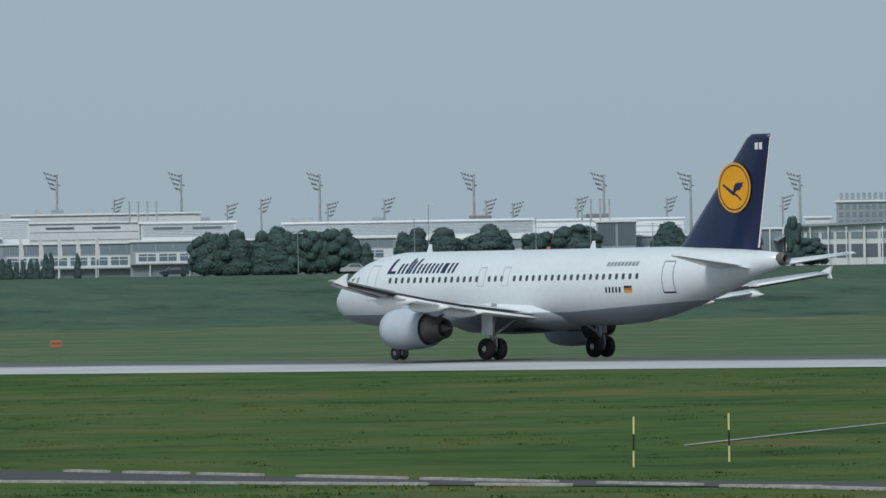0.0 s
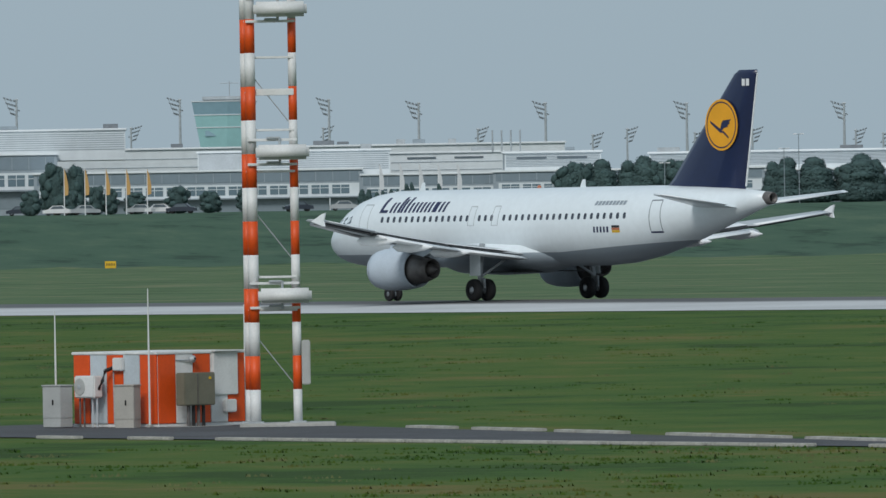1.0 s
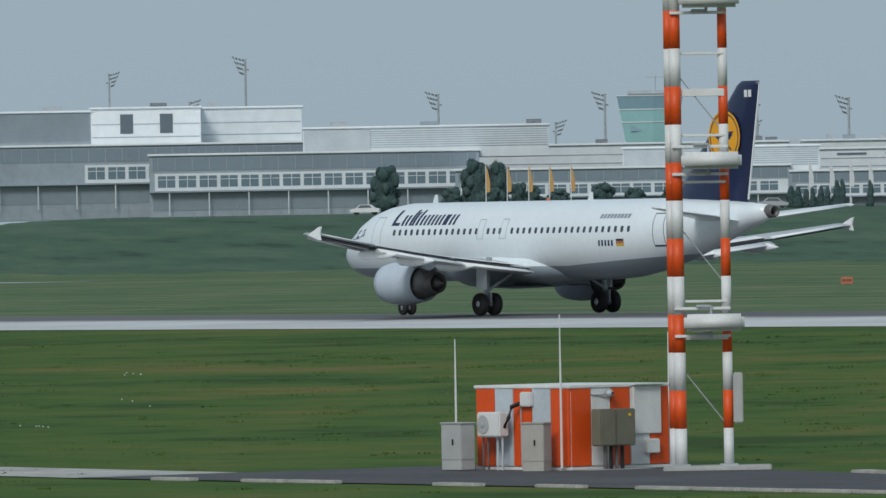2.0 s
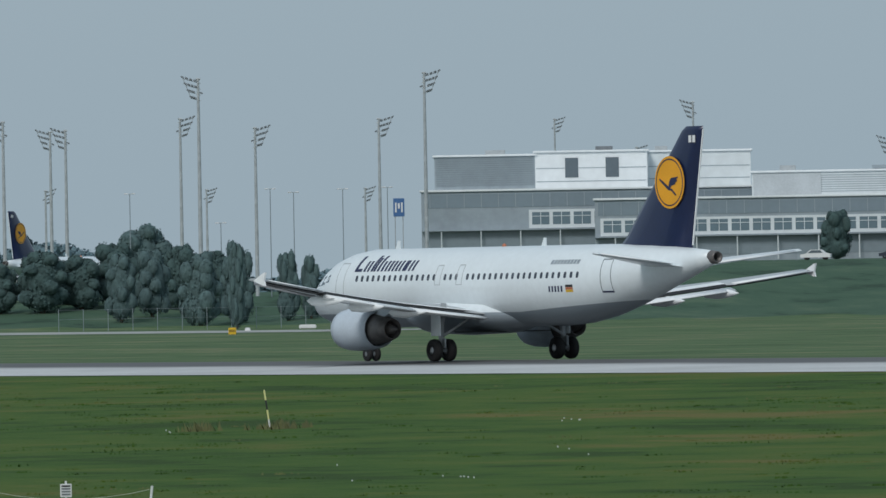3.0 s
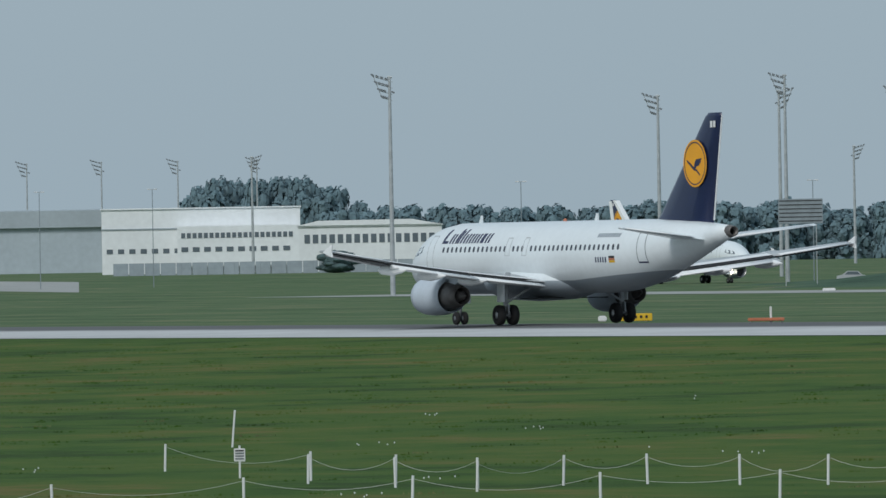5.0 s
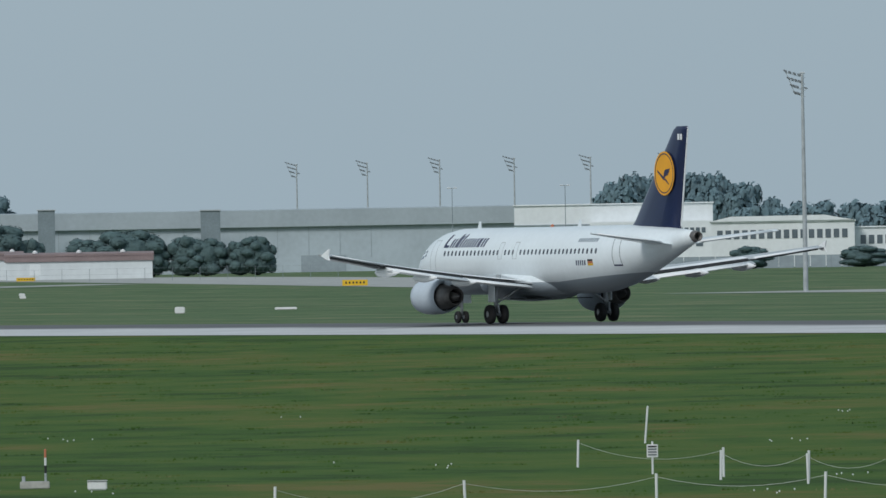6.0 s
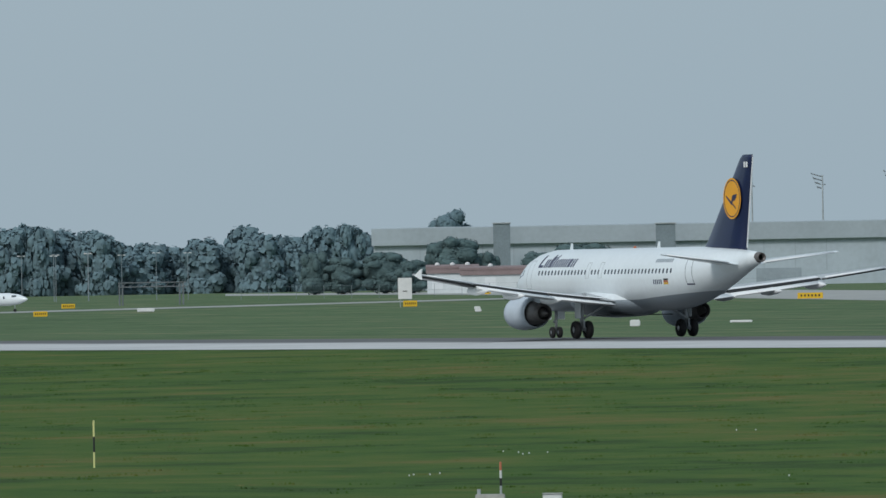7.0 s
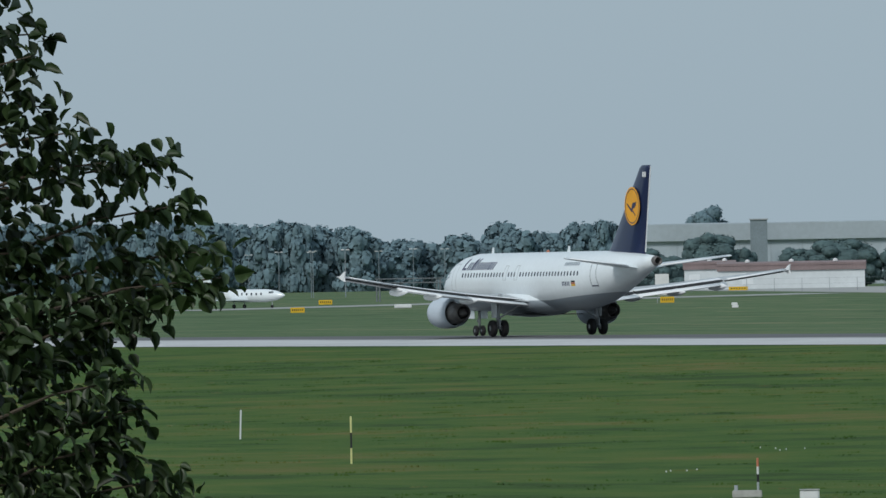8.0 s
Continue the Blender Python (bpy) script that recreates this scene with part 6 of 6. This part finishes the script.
STRAW = mat("dry_stalks", (0.125, 0.130, 0.042), 0.8, 0, 0.3, 3.0, island=0.15)
tufts("grass_tufts", 3, 9000, 215, 690, 0.05, GRASS, "uneven tufts of green grass blades")
tufts("grass_tufts", 8, 3000, 105, 215, 0.06, GRASS, "uneven tufts of green grass blades before the service road")
tufts("dry_grass", 9, 500, 105, 215, 0.06, STRAW, "sparse dry straw between the grass")
tufts("dry_grass", 5, 1300, 215, 690, 0.05, STRAW, "sparse dry straw between the grass")
tufts("dry_grass", 6, 70, 0, 0, 0.28, STRAW, "dry stalks round the leaning pole", [(-335.7, 210.4, 0.25), (-336.2, 211.6, 0.3), (-337.0, 208.2, 0.15)], 4)
rd = np.random.RandomState(9)
verts, faces = [], []
for k in range(26):
    cb, cd = radians(rd.uniform(56, 67)), rd.uniform(250, 420)
    for q in range(rd.randint(1, 6)):
        x, y = -math.sin(cb) * cd + rd.normal(0, 0.4), math.cos(cb) * cd + rd.normal(0, 0.4)
        z, s, n = ground_z(x, y) + rd.uniform(0.08, 0.2), 0.03, len(verts)
        verts += [(x + s, y, z), (x, y + s, z), (x - s, y, z), (x, y - s, z), (x, y, z + s), (x, y, z - s)]
        faces += [(n + a, n + b, n + c) for a, b, c in ((0, 1, 4), (1, 2, 4), (2, 3, 4), (3, 0, 4), (1, 0, 5), (2, 1, 5), (3, 2, 5), (0, 3, 5))]
me = bpy.data.meshes.new("daisies")
me.from_pydata(verts, [], faces)
me.materials.append(SIGNWHITE)
tagged(new("daisies", me), "scattered small white daisies in the grass", "flowers", kind="stuff")


# ---- other aircraft ----
LAMPLIT = mat("lit_landing_lamp", (0.9, 0.88, 0.8), 0.3, 0, 0.02, 0.2)
LAMPLIT.node_tree.nodes["Principled BSDF"].inputs["Emission Color"].default_value = (1.0, 0.9, 0.75, 1)
LAMPLIT.node_tree.nodes["Principled BSDF"].inputs["Emission Strength"].default_value = 9.0

airliner_taxi = tagged(copy_thing(airliner_main, pose(-1360, 762, -0.3, 0, 0, 2)), "white airliner with navy tail taxiing on far taxiway", "airplane")
part("fin_edge", prism(((MAIN - 28.7, 5.8), (MAIN - 34.6, 11.7), (MAIN - 35.2, 11.7), (MAIN - 29.9, 5.8)), -0.36, 0.36, "y"), FLAPWHITE, airliner_taxi, "white front edge of the fin")
part("fin_edge", prism(((MAIN - 34.6, 5.8), (MAIN - 35.9, 11.6), (MAIN - 36.6, 11.6), (MAIN - 35.6, 5.8)), -0.16, 0.16, "y"), FLAPWHITE, airliner_taxi, "white rear edge of the fin")
part("landing_lamp", lathe(((0.0, 0.0), (0.05, 0.22), (-0.05, 0.24), (-0.16, 0.0)), 16), LAMPLIT, airliner_taxi, "lit landing lamp on the nose leg").location = (MAIN - 4.7, 0, 1.5)
H_ = radians(119)
airliner_parked = tagged(copy_thing(airliner_main, pose(-1215.5 + 17.6 * math.cos(H_), 723.8 + 17.6 * math.sin(H_), ground_z(-1214.0, 723.0), 0, 0, 119)), "white airliner with navy tail standing on the far mound", "airplane")


def business_jet(m):
    ob = thing("business_jet", m, "small white business jet holding beside the taxiway", "airplane")
    bm = lathe(((8.2, 0.02), (7.6, 0.35), (6.4, 0.75), (4.6, 0.98), (0, 1.0), (-3.5, 0.95), (-6.0, 0.6), (-8.0, 0.15)), 24)
    bmesh.ops.translate(bm, vec=(0, 0, 1.95), verts=bm.verts)
    part("fuselage", bm, WHITE, ob, smooth=True)
    for side in (1, -1):
        part("wing", prism(((1.6, side * 0.6), (-1.4, side * 7.6), (-2.3, side * 7.6), (-1.9, side * 0.6)), 1.25, 1.42), WHITE, ob)
        part("winglet", prism(((-1.5, 1.4), (-2.2, 2.3), (-2.6, 2.3), (-2.3, 1.4)), side * 7.6 - 0.04, side * 7.6 + 0.04, "y"), WHITE, ob)
        e = lathe(((0, 0.38), (-0.3, 0.48), (-1.6, 0.5), (-2.6, 0.36)), 18)
        bmesh.ops.translate(e, vec=(-3.2, side * 1.35, 2.55), verts=e.verts)
        part("engine", e, WHITE, ob, smooth=True)
        part("tailplane", prism(((-7.4, side * 0.05), (-8.6, side * 2.9), (-9.3, side * 2.9), (-9.0, side * 0.05)), 5.05, 5.17), WHITE, ob)
        part("leg", tube(((-0.9, side * 1.3, 1.3), (-0.9, side * 1.3, 0.3)), 0.08, 8), STRUT, ob)
        part("wheel", wheel_mesh(0.32, 0.24), TYRE, ob).location = (-0.9, side * 1.3, 0.32)
        for k in range(6):
            part("cabin_window", box((0.3, 0.04, 0.4), (4.2 - k * 0.95, side * 0.97, 2.2), 0.02), WINDOW, ob)
        part("cockpit_window", box((0.8, 0.04, 0.3), (6.0, side * 0.72, 2.42), 0.02, Matrix.Rotation(side * -0.28, 4, "Z")), DARKGLASS, ob)
    part("fin", prism(((-5.0, 2.8), (-7.4, 5.1), (-9.1, 5.1), (-7.9, 2.3)), -0.1, 0.1, "y"), WHITE, ob)
    part("nose_leg", tube(((5.6, 0, 1.3), (5.6, 0, 0.3)), 0.06, 8), STRUT, ob)
    part("wheel", wheel_mesh(0.26, 0.2), TYRE, ob).location = (5.6, 0, 0.26)
    return ob


business_jet(pose(-1630.2, 635.9, ground_z(-1630.2, 635.9) + 0.02, 0, 0, 30))


# ---- the leafy tree beside the eye ----
NEAR_TREE = spot(69.49, 45.0, 0)


def leaf_mesh():
    bm = bmesh.new()
    prof = ((0, 0.0), (0.25, 0.36), (0.5, 0.46), (0.78, 0.30), (1.0, 0.0))
    mid, lft, rgt = [], [], []
    for u, w in prof:
        drop = -0.35 * u * u
        mid.append(bm.verts.new((u, 0, drop)))
        if w:
            lft.append(bm.verts.new((u, w, drop + 0.16)))
            rgt.append(bm.verts.new((u, -w, drop + 0.16)))
    for s in (lft, rgt):
        bm.faces.new((mid[0], mid[1], s[0]))
        for k in range(2):
            bm.faces.new((mid[k + 1], mid[k + 2], s[k + 1], s[k]))
        bm.faces.new((mid[3], mid[4], s[2]))
    me = bpy.data.meshes.new("leaf")
    bm.to_mesh(me)
    bm.free()
    for f in me.polygons:
        f.use_smooth = True
    return me


LEAF = mat("tree_leaf", (0.030, 0.054, 0.018), 0.45, 0, 0.35, 0.5, island=0.5, leafy=0.25)
near_tree = thing("tree", NEAR_TREE, "dark leafy tree with drooping pointed leaves beside the viewpoint", "tree")
trunk = part("trunk", tube(((-1.35, 0.2, -2.3), (-1.3, 0.2, 0.5), (-1.22, 0.15, 2.6), (-1.05, 0.1, 4.4), (-0.85, 0, 6.2)), (0.16, 0.13, 0.10, 0.07, 0.02), 12), BARK, near_tree, smooth=True)
# limbs: start height on the trunk, tip across and up
BOUGH_TIPS = ((4.6, -0.17, 5.30), (4.5, -0.14, 5.02), (4.2, -0.20, 4.92), (4.3, -0.14, 4.72), (4.0, 0.00, 4.62), (3.9, 0.16, 4.50),
         (3.85, 0.36, 4.50), (3.6, 0.43, 4.33), (3.5, 0.52, 4.14), (3.4, 0.55, 4.03), (3.3, 0.36, 3.96), (3.2, 0.24, 3.88), (3.0, 0.12, 3.78),
         (2.9, 0.18, 3.64), (2.7, 0.22, 3.52), (2.6, 0.20, 3.40), (2.5, 0.34, 3.24), (2.4, 0.44, 3.14), (2.3, 0.52, 3.02), (2.2, 0.34, 2.95),
         (4.4, -0.42, 5.2), (4.2, -0.45, 4.8), (3.9, -0.3, 4.4), (3.6, -0.2, 4.15), (3.2, -0.2, 3.85), (2.9, -0.15, 3.5), (2.5, -0.1, 3.2), (2.2, 0.0, 2.9), (4.8, -0.5, 5.6), (4.7, -0.3, 5.5))
lv = []
rl = np.random.RandomState(21)
for z0, tx, tz in BOUGH_TIPS:
    depth = rl.uniform(-0.35, 0.35)
    a, c = Vector((-1.25, 0.1, z0)), Vector((tx, depth, tz))
    mid_ = a.lerp(c, 0.5) + Vector((0, 0, 0.14))
    pts = [a, a.lerp(mid_, 0.6) + Vector((0, 0, 0.03)), mid_, mid_.lerp(c, 0.55) + Vector((0, 0, 0.04)), c]
    part("branch", tube(pts, (0.024, 0.016, 0.010, 0.006, 0.003), 6), BARK, trunk)
    length = (c - a).length
    for k in range(int(80 * length)):
        u = rl.uniform(0.28, 1.0) ** 0.75
        i = min(3, int(u * 4))
        p = pts[i].lerp(pts[i + 1], u * 4 - i)
        off = Vector(rl.normal(0, 1, 3)) * (0.125 * (1.12 - u) + 0.022)
        d = Vector((rl.normal(0.5, 0.6), rl.normal(-0.1, 0.7), rl.normal(-0.45, 0.45))).normalized()
        lv.append((u * tx, p + off, d, rl.uniform(0.05, 0.09), rl.uniform(0, 6.28)))
lv.sort(key=lambda q: -q[1].x)
leaf = leaf_mesh()
leaf.materials.append(LEAF)


def leaf_matrix(p, d, s, roll_):
    q = d.to_track_quat("X", "Z").to_matrix().to_4x4()
    return Matrix.Translation(p) @ q @ Matrix.Rotation(rl.normal(0, 0.7), 4, "X") @ Matrix.Diagonal((s, s * rl.uniform(0.75, 1.05), s, 1))


for _, p, d, s, ro in lv[:300]:
    o = new("leaf", leaf)
    o.parent = near_tree
    o.matrix_local = leaf_matrix(p, d, s, ro)
verts, faces = [], []
for _, p, d, s, ro in lv[300:]:
    m = leaf_matrix(p, d, s, ro)
    n = len(verts)
    verts += [tuple(m @ v.co) for v in leaf.vertices]
    faces += [tuple(n + i for i in f.vertices) for f in leaf.polygons]
me = bpy.data.meshes.new("foliage")
me.from_pydata(verts, [], faces)
me.materials.append(LEAF)
for f in me.polygons:
    f.use_smooth = True
fo = new("foliage", me)
fo.parent = near_tree
tagged(fo, "dense dark green foliage", kind="stuff")


# ---- what moves ----
# seconds and place along the runway
AIRLINER_ROWS = (
    (0.0, -356.95), (0.2, -363.17), (0.5, -372.64), (0.8, -382.67), (1.0, -389.43), (1.2, -395.88), (1.5, -406.01), (1.7, -413.91),
    (2.0, -426.31), (2.3, -439.33), (2.6, -452.9), (2.8, -462.21), (3.0, -471.73), (3.2, -480.79), (3.5, -494.26), (3.7, -503.97),
    (4.0, -518.83), (4.5, -542.2), (4.7, -552.32), (5.0, -567.74), (5.4, -588.84), (5.8, -610.87), (6.0, -622.32), (6.5, -648.12),
    (7.0, -677.36), (7.5, -705.03), (8.0, -735.71),
)


def motions():
    walk(airliner_main, [(t, pose(x, RUNWAY_Y, 0.03, 0, 0, 180)) for t, x in AIRLINER_ROWS])
    walk(airliner_taxi, [(t, pose(-1365.5 + 10.5 * (t - 4.0), 758.0 + 0.33 * (t - 4.0), -0.3, 0, 0, 2)) for t in (0.0, 2.0, 4.0, 6.0, 8.0)])


motions()
